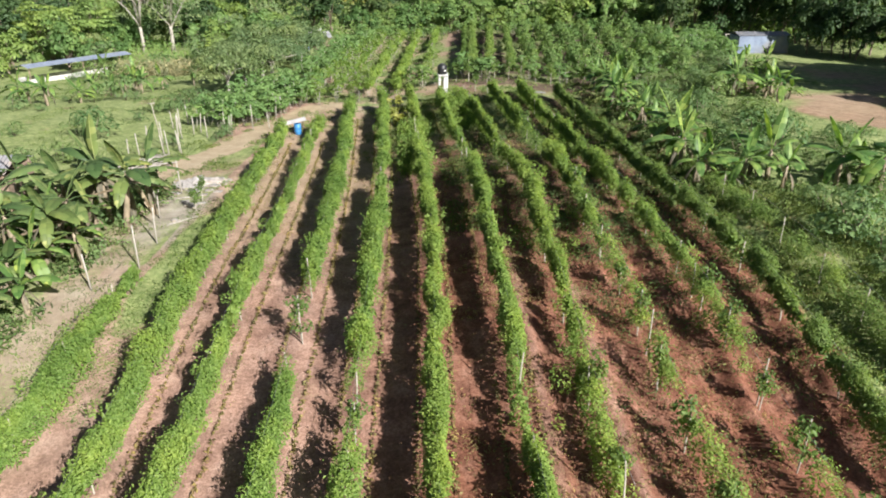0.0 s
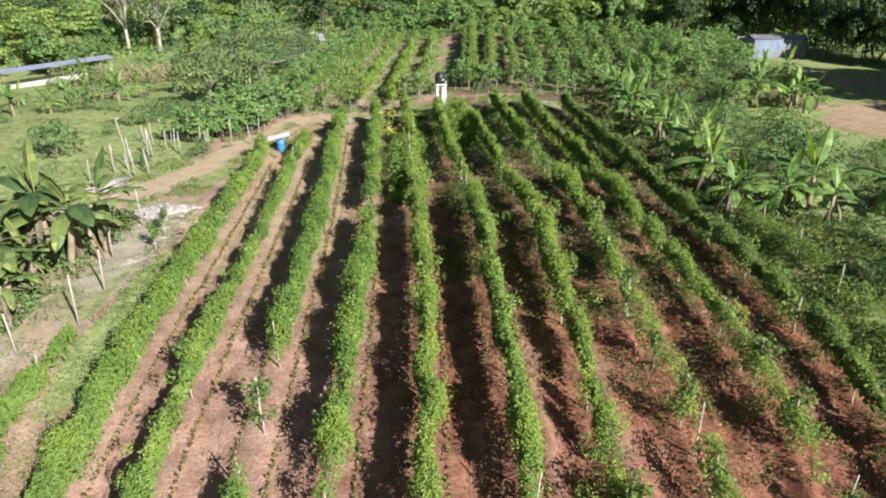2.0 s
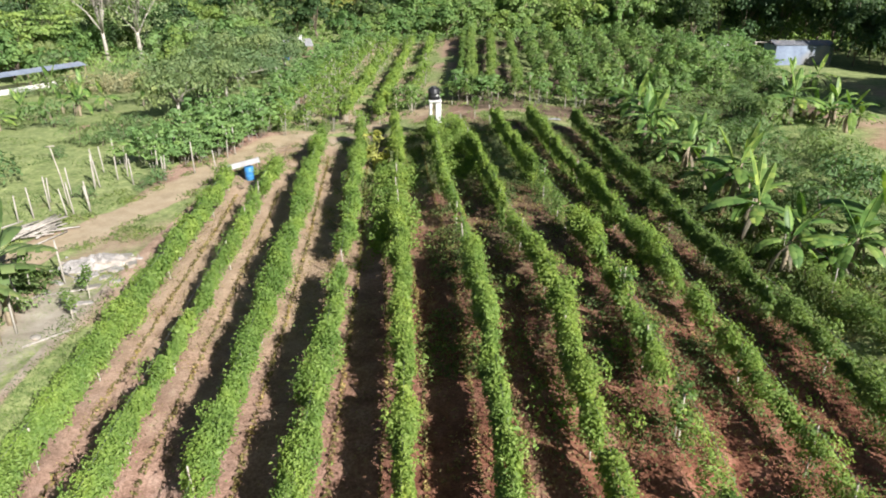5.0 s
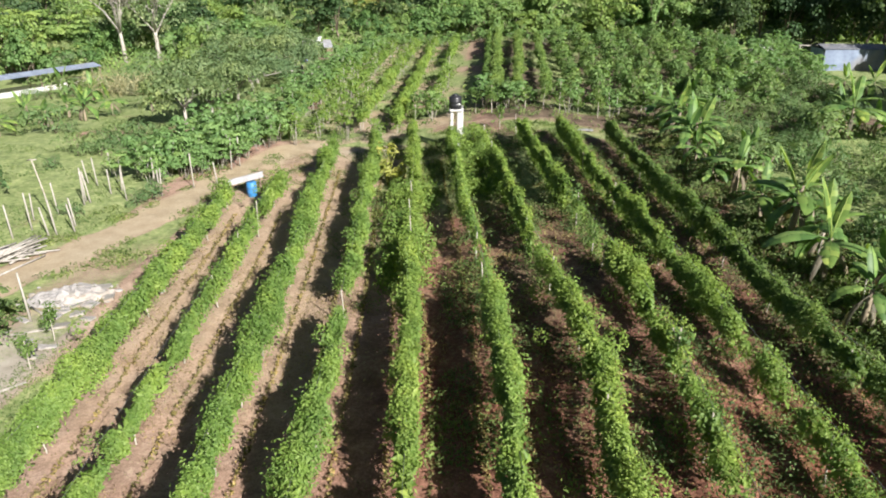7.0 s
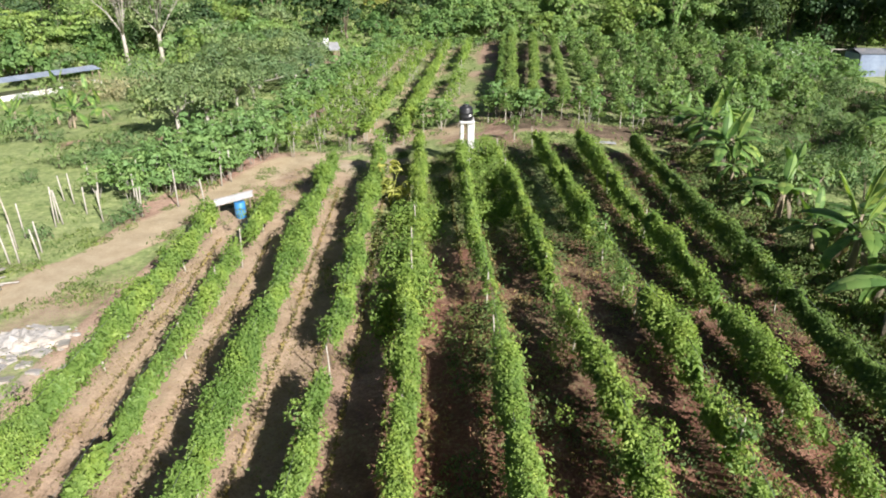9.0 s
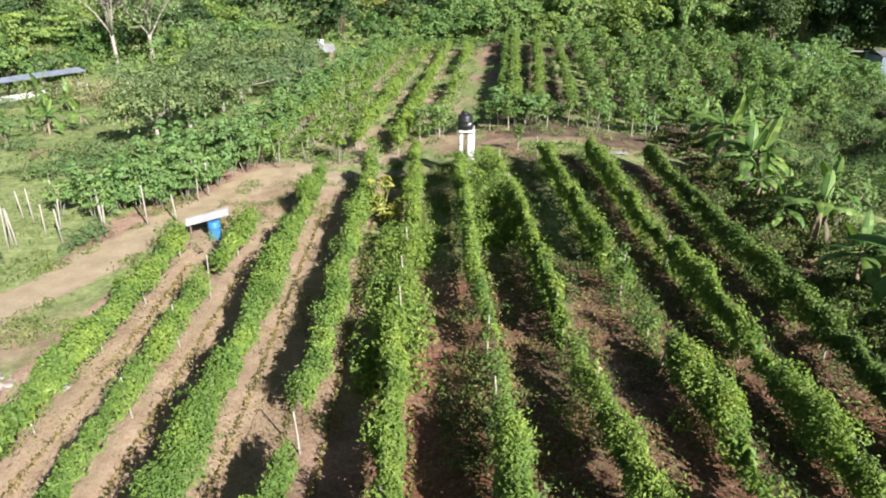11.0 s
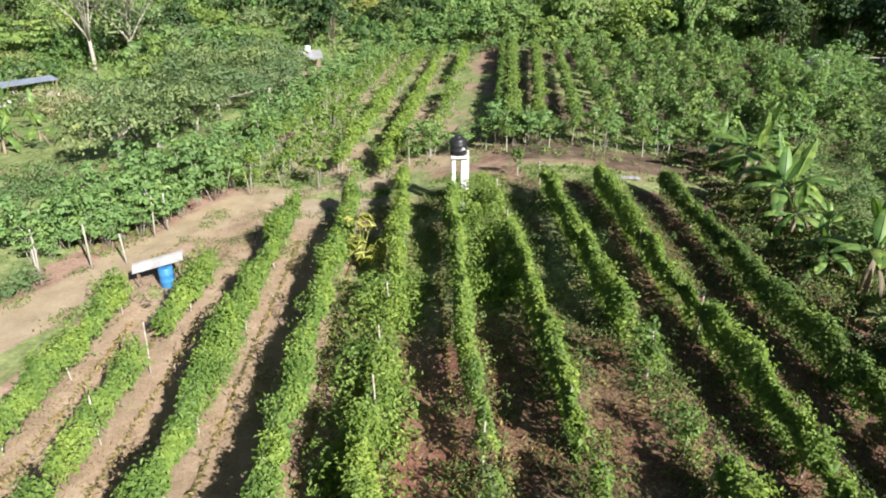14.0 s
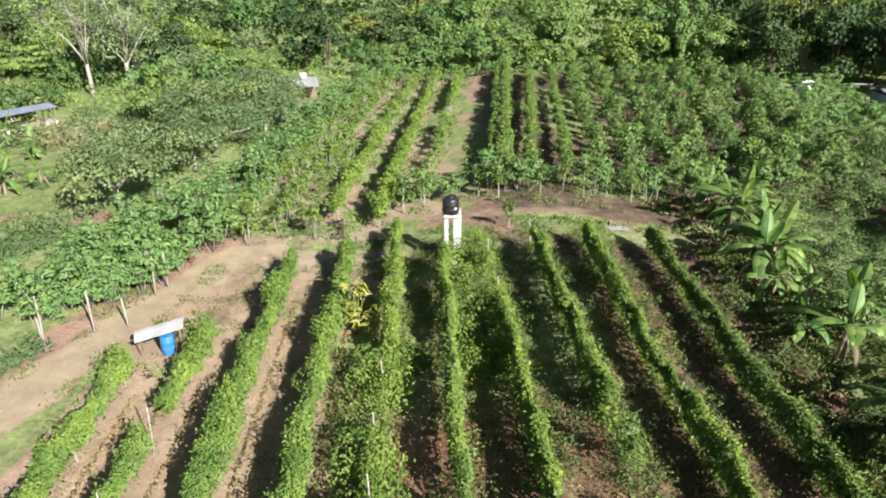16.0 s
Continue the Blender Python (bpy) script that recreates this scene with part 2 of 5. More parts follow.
M_WHITE = plain_material("white_paint", (0.72, 0.72, 0.70), (0.82, 0.82, 0.8), 6.0, 0.6)
M_BLUE = plain_material("blue_plastic", (0.03, 0.15, 0.36), (0.05, 0.22, 0.46), 3.0, 0.4, 0, 0.1, 0.01)
M_ZINC = plain_material("zinc_sheet", (0.17, 0.175, 0.19), (0.26, 0.265, 0.285), 1.5, 0.6, 0.1, 0.15, 0.01, (0.38, 0.3, 0.24))
M_PALE_SHEET = plain_material("pale_sheet", (0.22, 0.22, 0.23), (0.42, 0.42, 0.43), 1.5, 0.5, 0.1, 0.15, 0.01, (0.35, 0.3, 0.26))
M_WHITE_SHEET = plain_material("white_sheet", (0.22, 0.215, 0.215), (0.4, 0.39, 0.385), 1.5, 0.5, 0.1, 0.15, 0.01, (0.42, 0.36, 0.32))
M_BLUE_ROOF = plain_material("blue_grey_roof", (0.16, 0.19, 0.25), (0.27, 0.31, 0.38), 1.2, 0.5, 0.2, 0.15, 0.01, (0.25, 0.25, 0.27))
M_BLUE_WALL = plain_material("blue_grey_sheet", (0.10, 0.13, 0.2), (0.24, 0.29, 0.38), 0.8, 0.5, 0.1, 0.15, 0.01, (0.2, 0.19, 0.18))
M_RUBBLE = plain_material("pale_rubble", (0.18, 0.165, 0.15), (0.36, 0.34, 0.325), 4.5, 0.9, 0, 0.6, 0.03, (0.42, 0.36, 0.3))
M_SLAB = plain_material("grey_stone", (0.16, 0.15, 0.13), (0.27, 0.25, 0.22), 3.1, 0.9, 0, 0.4, 0.02, (0.34, 0.26, 0.19))
M_BAMBOO = plain_material("dry_bamboo", (0.20, 0.18, 0.155), (0.38, 0.35, 0.31), 7.0, 0.7)
M_WOOD = plain_material("old_wood", (0.14, 0.10, 0.07), (0.27, 0.2, 0.14), 5.0, 0.85)


def ground_material():
    mat, nt, bsdf, out = nodes_of("soil_and_grass")

    def att(name):
        a = nt.nodes.new("ShaderNodeAttribute")
        a.attribute_name = name
        return a.outputs["Fac"]

    fine, mid, big = noise_node(nt, 9.0, 8.0, 0.7), noise_node(nt, 1.3, 6.0, 0.65), noise_node(nt, 0.25, 4.0)
    tan = ramp(nt, mid, [(0.3, (0.255, 0.158, 0.122)), (0.5, (0.365, 0.238, 0.188)), (0.72, (0.46, 0.325, 0.268))])
    red = ramp(nt, mid, [(0.3, (0.14, 0.06, 0.04)), (0.5, (0.25, 0.114, 0.075)), (0.7, (0.335, 0.18, 0.13))])
    soil = mix(nt, att("red"), tan, red)
    # dark soil and litter, with shade between rows and bushes mixed into the colour
    soil = mix(nt, att("humus_shade"), soil, ramp(nt, mid, [(0.3, (0.065, 0.052, 0.038)), (0.5, (0.13, 0.1, 0.072)), (0.7, (0.21, 0.16, 0.12))]))
    litter = ramp(nt, fine, [(0.42, (0.55, 0.5, 0.45)), (0.6, (1.05, 1.02, 1.0))])
    soil = mix(nt, 0.7, soil, litter, "MULTIPLY")
    clod = noise_node(nt, 26.0, 5.0, 0.75)
    soil = mix(nt, 0.8, soil, ramp(nt, clod, [(0.36, (0.6, 0.58, 0.56)), (0.5, (1.0, 1.0, 1.0)), (0.64, (1.28, 1.28, 1.28))]), "MULTIPLY")
    soil = mix(nt, 0.8, soil, ramp(nt, noise_node(nt, 0.7, 3.0), [(0.36, (0.78, 0.76, 0.76)), (0.62, (1.15, 1.13, 1.1))]), "MULTIPLY")
    road = ramp(nt, mid, [(0.3, (0.325, 0.25, 0.158)), (0.7, (0.43, 0.348, 0.234))])
    road = mix(nt, 0.6, road, ramp(nt, fine, [(0.4, (0.8, 0.79, 0.77)), (0.62, (1.1, 1.1, 1.1))]), "MULTIPLY")
    soil = mix(nt, att("bare"), soil, road)
    soil = mix(nt, att("grey"), soil, ramp(nt, mid, [(0.3, (0.25, 0.215, 0.17)), (0.7, (0.40, 0.36, 0.30))]))
    tone = noise_node(nt, 4.3, 5.0, 0.6)
    grass = ramp(nt, tone, [(0.3, (0.12, 0.17, 0.06)), (0.55, (0.23, 0.275, 0.112)), (0.75, (0.35, 0.35, 0.182))])
    grass = mix(nt, ramp(nt, big, [(0.4, (0, 0, 0)), (0.65, (0.8, 0.8, 0.8))]), grass, ramp(nt, tone, [(0.3, (0.16, 0.215, 0.083)), (0.7, (0.335, 0.365, 0.178))]))
    grass = mix(nt, 1.0, grass, ramp(nt, mid, [(0.3, (0.62, 0.66, 0.6)), (0.7, (1.3, 1.25, 1.2))]), "MULTIPLY")
    edge = nt.nodes.new("ShaderNodeMath")
    edge.operation = "MULTIPLY_ADD"
    nt.links.new(fine, edge.inputs[0])
    edge.inputs[1].default_value = 0.9
    nt.links.new(att("grass"), edge.inputs[2])
    cover = ramp(nt, edge.outputs[0], [(0.78, (0, 0, 0)), (1.05, (1, 1, 1))])
    nt.links.new(mix(nt, cover, soil, grass), bsdf.inputs["Base Color"])
    bsdf.inputs["Roughness"].default_value = 0.95
    bsdf.inputs["Specular IOR Level"].default_value = 0.15
    lumps = nt.nodes.new("ShaderNodeMath")
    lumps.operation = "MULTIPLY_ADD"
    lumps.inputs[1].default_value = 0.5
    nt.links.new(clod, lumps.inputs[0])
    nt.links.new(fine, lumps.inputs[2])
    bump(nt, bsdf, lumps.outputs[0], 0.75, 0.05)
    return mat


M_GROUND = ground_material()


# ---- ground ----
def build_ground():
    def spread(lo, hi, step, out):
        mid = np.arange(lo, hi, step)
        tail = []
        d, p = step, 0.0
        while p < out:
            d *= 1.18
            p += d
            tail.append(p)
        tail = np.array(tail)
        return np.concatenate([lo - tail[::-1], mid, mid[-1] + tail])

    xs, ys = spread(-28, 24, 0.32, 3000), spread(9, 80, 0.4, 3000)
    xs = np.sort(np.concatenate([xs[(xs < 0) | (xs > 15)], np.arange(0, 15, 0.13)]))
    X, Y = np.meshgrid(xs, ys)
    Z = ground_z(X, Y)
    v = np.stack([X.ravel(), Y.ravel(), Z.ravel()], 1)
    w = len(xs)
    i = (np.arange(len(ys) - 1)[:, None] * w + np.arange(w - 1)[None, :]).ravel()[:, None]
    f = np.concatenate([i + [[0, 1, w + 1]], i + [[0, w + 1, w]]], 1).reshape(-1, 3)
    me = quick_mesh("ground", v, f)
    me.polygons.foreach_set("use_smooth", np.ones(len(me.polygons), bool))
    x, y = v[:, 0], v[:, 1]
    n1, n2 = vnoise(x, y, 5.0, 3), vnoise(x, y, 1.6, 4)
    road = (1 - sstep(1.0, 1.6, road_gap(x, y) * (1 + 1.3 * sstep(-12, -8, x)) + 0.7 * (n2 - 0.5))) * (1 - 0.75 * sstep(-11, -7, x) + 0.2 * sstep(0, 2, x)) * (1 - 0.9 * sstep(6.2, 7.8, x))
    yard = np.exp(-(((x + 17.0) / 4.4) ** 2 + ((y - 27) / 19.0) ** 2)) * (0.5 + n1)
    yard = np.maximum(yard, 0.4 * np.exp(-(((x + 15.3) / 3.0) ** 2 + ((y - 43) / 9.0) ** 2)) * (0.35 + 1.1 * n2))
    yard = yard * (0.35 + 1.1 * n2) * (1 - 0.85 * np.exp(-(((x + 13.3) / 1.1) ** 2 + ((y - 29) / 7.0) ** 2)))
    clear = np.maximum(np.exp(-(((x - 36.5) / 6.3) ** 4 + ((y - 59.5) / 9.5) ** 4)) * (0.7 + 0.4 * n2), np.exp(-(((x - 45) / 7.0) ** 4 + ((y - 76) / 12.0) ** 4)) * (0.25 + 0.7 * n1)) + 0.8 * np.exp(-(((x - 47.5) / 6.0) ** 2 + ((y - 107) / 4.0) ** 2)) + 0.8 * np.exp(-(((x - 36.5) / 2.2) ** 2 + ((y - 88) / 2.5) ** 2))
    verge = np.exp(-(((x + 13.2) / 0.9) ** 4 + ((y - 29) / 6.5) ** 4))
    field = sstep(-15.5, -13, x) * (1 - sstep(17, 20, x)) * (1 - sstep(62.5, 65.5, y))
    block = sstep(-15, -12, x) * (1 - sstep(30, 38, x)) * sstep(66, 70, y) * (1 - sstep(122, 130, y))
    # weeds: few between the western rows, more to the east and further on
    weedy = np.clip(0.02 + 0.14 * sstep(1, 5, x) + 0.30 * sstep(2, 7, x + 0.1 * (y - 20)) * sstep(22, 32, y) - 0.25 * sstep(12, 14, x) * sstep(32, 38, y) + 0.55 * sstep(-4, 3, x + 0.08 * (y - 20)) * sstep(28, 40, y) + 0.33 * sstep(44, 54, y) * sstep(-9, -3, x), 0, 0.9)
    strip = np.exp(-(((x - row_x("B", y) - 1.2) / 0.5) ** 2)) * 0.25
    # the dip near (11.5, 38) bares dark soil, partly standing in for cast shade
    g_field = np.minimum(weedy - 0.2 * (1 - sstep(20, 28, y)) * sstep(3, 6, x) - 0.4 * np.exp(-(((x - 11.5) / 2.6) ** 2 + ((y - 38) / 9.0) ** 2)) + 0.75 * (n1 - 0.5) + 0.9 * (n2 - 0.5) + strip, (0.3 + 0.04 * sstep(30, 42, y)) * (1 - 0.7 * sstep(4.5, 8, x + 0.05 * (y - 35)) * (1 - 0.6 * sstep(38, 46, y))) + 0.25 * sstep(46, 53, y) * (1 - sstep(5, 8, x)) + 0.6 * sstep(13.8, 15.2, x))
    g_block = 0.4 + 0.12 * sstep(-7, -3, x) - 0.16 * sstep(0, 3, x) + 0.6 * (n1 - 0.5) + 0.5 * (n2 - 0.5)
    lane = np.exp(-(((x + 1.55 - 0.042 * (y - 78)) / 0.62) ** 4)) * block * (0.6 + 0.7 * n2)
    grey = np.exp(-(((x + 15.4 + 0.02 * (y - 34)) / 1.5) ** 6 + ((y - 34.5) / 4.6) ** 6)) * sstep(0.2, 0.45, n1 * 0.4 + n2 * 0.6)
    g = np.where(field > 0.5, g_field, np.where(block > 0.5, g_block, 0.8 + 0.6 * (n1 - 0.5) + 0.5 * (n2 - 0.5) - 0.5 * sstep(0.62, 0.8, vnoise(x, y, 4.0, 9)) * ((x > -16) & (x < 20)) + (0.12 - 0.3 * sstep(0.66, 0.85, vnoise(x, y, 3.4, 10))) * (x < -18) + 0.3 * (x > 20) * (1 - 0.6 * sstep(95, 100, y)) - 0.55 * sstep(38, 43, x) * (1 - sstep(98, 102, y)) * n1))
    bare = np.clip(np.maximum.reduce([road, yard * 0.62, clear * 0.65, lane * 0.3, 0.6 * sstep(24, 40, y) * (1 - sstep(-6, -1, x)) * field, 0.85 * block * (1 - sstep(-2, 1, x))]), 0, 1)
    lush = sstep(49, 53, y) * (1 - sstep(62, 65, y)) * sstep(0.2, 1.2, x - row_x("G", y)) * (1 - sstep(-0.2, 0.9, x - row_x("H", y)))
    g = np.maximum(g, lush * (0.35 + 0.7 * n2)) + 0.45 * sstep(13.6, 15, x) * (1 - sstep(38, 46, y)) * (x < 20)
    apron = np.exp(-(((x + 8.6) / 4.6) ** 4 + ((y - 65) / 5.5) ** 4))
    g = np.maximum(g, 0.9 * verge * (0.5 + n2)) - 0.3 * apron * (0.2 + n2)
    bare = np.maximum(bare, 0.95 * apron)
    grey = np.maximum(grey, 0.5 * apron * n2)
    g = np.clip(g - 0.95 * np.maximum.reduce([road, 0.62 * yard, 0.2 * lane]) * (1 - verge) - 0.22 * sstep(-18.5, -16.5, x) * (1 - sstep(-13, -11.5, x)) * sstep(33, 37, y) * (1 - sstep(56, 62, y)) * sstep(0.35, 0.6, n1) - 1.05 * np.minimum(clear, 1) * (0.55 + 0.7 * n2), 0, 1)
    red = np.clip(sstep(-6, 1, x) * (1 - 0.35 * sstep(40, 54, y)) * (1 - sstep(58, 66, y)) + 0.5 * (n1 - 0.5) * sstep(-8, 0, x) * (1 - sstep(54, 62, y)), 0, 1)
    # pale strip beside rows G and H: sunlit ridge edge painted into the soil
    for key in "GH":
        red *= 1 - 0.55 * np.exp(-(((x - row_x(key, y) - 0.78) / 0.22) ** 2)) * (1 - sstep(24, 32, y))
    # dark soil mask; also paints shade in eastern lanes and gaps of the far plot
    humus_shade = sstep(31, 40, y) * sstep(-1, 3, x) * field * (0.25 + 0.6 * n2) * (1 - 0.6 * sstep(42, 48, y) * (1 - sstep(5, 8, x)))
    humus_shade = humus_shade * (1 - 0.8 * lush) + 1.0 * block * sstep(0.5, 3, x)
    wood = np.clip(sstep(124, 130, y) + sstep(106, 112, y) * (1 - sstep(-32, -28, x)) + sstep(116, 120, y) * sstep(34, 38, x) + sstep(52, 56, x) * sstep(84, 90, y), 0, 1)
    ends = sstep(-4, -2, x) * (1 - sstep(12, 14, x)) * sstep(60, 62.5, y) * (1 - sstep(71, 73, y))
    g = g - 0.22 * ends * (0.35 + n2) + 0.3 * lane * n2
    humus_shade = humus_shade + 0.25 * ends * (1 - road)
    bank = sstep(-22, -20, x) * (1 - sstep(-13, -11, x)) * sstep(51, 53, y) * (1 - sstep(64, 68, y)) * (1 - sstep(2.6, 3.6, road_gap(x, y)))
    g = g - 0.6 * bank * (0.3 + n2)
    humus_shade, g = humus_shade + wood, np.clip(np.where(wood > 0.5, 0.75 + 0.5 * n2, g), 0, 1)
    for name, arr in (("humus_shade", np.clip(humus_shade, 0, 1)), ("grass", g), ("bare", bare), ("red", red), ("grey", np.clip(np.maximum(grey, 0.35 * yard), 0, 1))):
        a = me.attributes.new(name, "FLOAT", "POINT")
        a.data.foreach_set("value", np.ascontiguousarray(arr, dtype=np.float32))
    me.materials.append(M_GROUND)
    ob = new("ground", me)
    tagged(ob, "reddish brown farm soil with grass, weeds and a dirt track", "ground", kind="structure")


build_ground()


# ---- vine rows ----
def post_mesh(h, seed):
    r = random.Random(seed)
    bm = bmesh.new()
    lean = [r.uniform(-0.06, 0.06) for _ in range(2)]
    pts = [(lean[0] * q + r.uniform(-0.012, 0.012), lean[1] * q + r.uniform(-0.012, 0.012), -0.25 + (h + 0.25) * q) for q in (0, 0.25, 0.5, 0.75, 1)]
    add_tube(bm, pts, [0.031, 0.029, 0.027, 0.025, 0.022], 7)
    me = bpy.data.meshes.new("post")
    bm.to_mesh(me)
    bm.free()
    me.materials.append(M_POST)
    return me


POSTS = [post_mesh(h, k) for k, h in enumerate((1.5, 1.6, 1.7, 1.9, 1.45))]


def clump_points(cx, cy, cz, rx, ry, rz, n, inner=0.35, rough=0.5):
    """Leaves scattered on and in a lump, thick towards its skin; returns places and outward ways."""
    d = rng.normal(size=(n, 3))
    d /= np.linalg.norm(d, axis=1)[:, None]
    r = rng.uniform(inner, 1.0, n) ** 0.5
    p = d * r[:, None] * np.array([rx, ry, rz]) + np.array([cx, cy, cz])
    return p, d + np.array([0, 0, 0.7]) + rough * rng.normal(size=(n, 3))


def vine_row(key_or_line, spans, label, material, post_gap=3.9, post_shift=0.0, leaf=0.108, per_m=1500, group="vine rows", hole=0.3, ragged=1.0):
    """A trellis of posts and a wire with a hedge of vine on it. spans: from y, to y, thickness, width, height."""
    fx = (lambda y: float(row_x(key_or_line, y))) if isinstance(key_or_line, str) else key_or_line
    y0, y1 = spans[0][0], spans[-1][1]
    top = empty("vine_row", pose(fx(y0), y0, gz(fx(y0), y0)), label, "vine row", group)
    inv = top.matrix_basis.inverted()
    P, N, S = [], [], []
    for a, b, thick, width, height in spans:
        width *= 0.8
        # a ragged hood of leaves over the wire, with lumps and thin places
        n = int((b - a) * per_m * min(1.0, 0.25 + thick * 0.85))
        y = rng.uniform(a, b, n)
        y = y[(y < 40) | (rng.random(n) < 0.54)]
        n = len(y)
        x0 = np.array([fx(q) for q in y])
        lump = vnoise(x0 * 3, y, 0.55, 11) * 0.62 + vnoise(x0 * 3, y, 2.6, 12) * 0.53
        if ragged > 1 and b < 43:
            lump = np.clip(0.6 + 1.9 * (lump - 0.6), 0.05, 1.15)
        keep = rng.random(n) < np.clip((lump - 0.62 + 0.75 * thick) / hole, 0, 1)
        y, x0, lump = y[keep], x0[keep], lump[keep]
        n = len(y)
        ang = rng.uniform(-1.9, 1.9, n)
        side = vnoise(x0 * 3 + np.sign(ang) * 40, y, 1.1, 13)
        half = width * 0.5 * np.clip(1.9 * lump + 1.3 * side - 0.75, 0.22, 1.6)
        rad = rng.uniform(0.5, 1.1, n) + 0.6 * (rng.random(n) < 0.09) * rng.random(n)
        tall = 0.42 + 0.2 * thick
        off = half * np.sin(ang) * rad + 0.34 * (vnoise(x0 * 3, y, 1.5, 14) - 0.5)
        up = height - tall + tall * np.cos(ang) * rad * (-0.1 + 1.85 * lump)
        skirt = rng.random(n) < 0.11 * thick * min(1.0, width)
        up = np.where(skirt, rng.uniform(0.35, height - 0.3, n), up)
        off = np.where(skirt, rng.normal(size=n) * 0.2 * width, off)
        P.append(np.stack([x0 + off, y, np.maximum(up, 0.2)], 1))
        N.append(np.stack([np.sin(ang) * 0.8, np.zeros(n), np.cos(ang) * 0.6 + 0.75], 1) + rng.normal(size=(n, 3)) * 0.45)
        S.append(leaf * np.where(y < 40, 1.0, 1.3) * rng.uniform(0.6, 1.25, n))
        # hidden inner leaves, added to block light so the hedge shades solidly
        deep = ragged > 1 and b > 46
        n = int((b - a) * (240 if deep else 105) * max(0.0, thick - 0.15))
        q = rng.uniform(a, b, n)
        core = np.array([fx(k) for k in q])
        bulk = vnoise(core * 3, q, 0.55, 11) * 0.62 + vnoise(core * 3, q, 2.6, 12) * 0.53
        ok = rng.random(n) < np.clip((bulk - 0.62 + 0.7 * thick) / hole, 0, 1)
        q, core, bulk = q[ok], core[ok], bulk[ok]
        n = len(q)
        P.append(np.stack([core + rng.normal(size=n) * (0.07 if deep else 0.17) * width, q, height - 0.15 - rng.uniform(0, height - 0.2 if deep else 0.75, n) + 0.2 * (bulk - 0.5)], 1))
        N.append(rng.normal(size=(n, 3)))
        S.append(rng.uniform(0.14, 0.24, n) if deep else rng.uniform(0.2, 0.34, n))
        # lumps that stick out
        wild = ragged * (1.0 if ragged == 1 else 1.7 if b < 43 else 0.7)
        for _ in range(int((b - a) * 1.3 * max(thick, 0.35 * (ragged > 1)) * wild)):
            q, s = rng.uniform(a, b), rng.uniform(0.15, 0.36 if wild < 2 else 0.46)
            low = ragged > 1 and rng.random() < 0.28
            p, d = clump_points(fx(q) + rng.normal() * (0.5 if low else 0.36 * width), q, rng.uniform(0.2, 0.7) if low else height - rng.uniform(-0.25, 0.55), s, s * 1.2, s * 0.9, int(per_m * 0.6 * s * s))
            P.append(p)
            N.append(d)
            S.append(leaf * rng.uniform(0.6, 1.25, len(p)))
    P, N, S = np.concatenate(P), np.concatenate(N), np.concatenate(S)
    P[:, 2] += base_z(P[:, 0], P[:, 1])
    P[:, :3] -= np.array(top.matrix_basis.translation)
    N = N / np.linalg.norm(N, axis=1)[:, None] + 0.34 * np.array([sx, sy, sz])
    link_part("foliage", leaf_mesh("foliage", P, N, S, 0.48), material, top)
    ys = []
    y = y0 + 0.4 + post_shift
    while y < y1 + 0.5:
        ys.append(y + random.uniform(-0.25, 0.25))
        y += post_gap
    for k, y in enumerate(ys):
        x = fx(y) + random.uniform(-0.05, 0.05)
        ob = link_part("post", POSTS[random.randrange(5)], M_POST, top)
        cover = [s for s in spans if s[0] - 0.3 < y < s[1] + 0.3]
        low = 0.78 if cover and cover[0][2] > 0.5 else 1.0
        ob.matrix_basis = inv @ pose(x, y, gz(x, y), random.uniform(-3, 3), random.uniform(-4, 4), random.uniform(0, 360)) @ Matrix.Diagonal((1, 1, low, 1))
    for h in (1.62,):
        bm = bmesh.new()
        pts = []
        for y in np.arange(y0, y1 + 0.01, 1.0):
            pts.append(inv @ Vector((fx(y), y, float(base_z(fx(y), y)) + h - 0.04 * math.sin(math.pi * ((y - y0) / post_gap % 1)))))
        add_tube(bm, pts, [0.006] * len(pts), 4)
        part("wire", bm, M_WIRE, top)
    return top


LUSH = "lush green passion fruit vine row on a post and wire trellis"
THIN = "sparse young passion fruit vine row on pale wooden posts"
OLD = "dark green passion fruit vine row overgrown with weeds"
vine_row("A", [(12.5, 22.5, 1.0, 1.15, 1.15), (22.5, 27, 0.6, 0.8, 1.0)], LUSH, M_VINE)
vine_row("B", [(11, 51, 1.0, 0.9, 1.6)], LUSH, M_VINE)
vine_row("C", [(11, 36, 0.8, 0.7, 1.5), (36, 46.5, 0.38, 0.6, 1.45), (48.3, 53.5, 1.0, 0.95, 1.55)], LUSH, M_VINE, post_shift=0.6)
vine_row("D", [(11, 19.2, 0.75, 0.68, 1.35), (19.2, 25.2, 0.05, 0.5, 1.5), (25.2, 61, 0.95, 0.8, 1.62)], LUSH, M_VINE, 2.7, 0.2)
vine_row("E", [(11, 15.5, 0.45, 0.7, 1.5), (15.5, 20, 0.12, 0.5, 1.5), (20, 36.4, 1.0, 0.84, 1.68), (36.4, 39.2, 0.25, 0.55, 1.45), (39.2, 62, 0.92, 0.78, 1.62)], LUSH, M_VINE, 3.3, 0.1)
vine_row("F", [(10, 22, 0.85, 0.75, 1.65), (22, 26, 0.6, 0.65, 1.6), (26, 42.6, 1.0, 0.84, 1.68), (42.6, 51.7, 0.4, 0.9, 0.95), (51.7, 58.3, 0.85, 0.75, 1.65), (58.3, 64.5, 0.7, 0.75, 1.6)], LUSH, M_VINE, 3.0, 0.4)
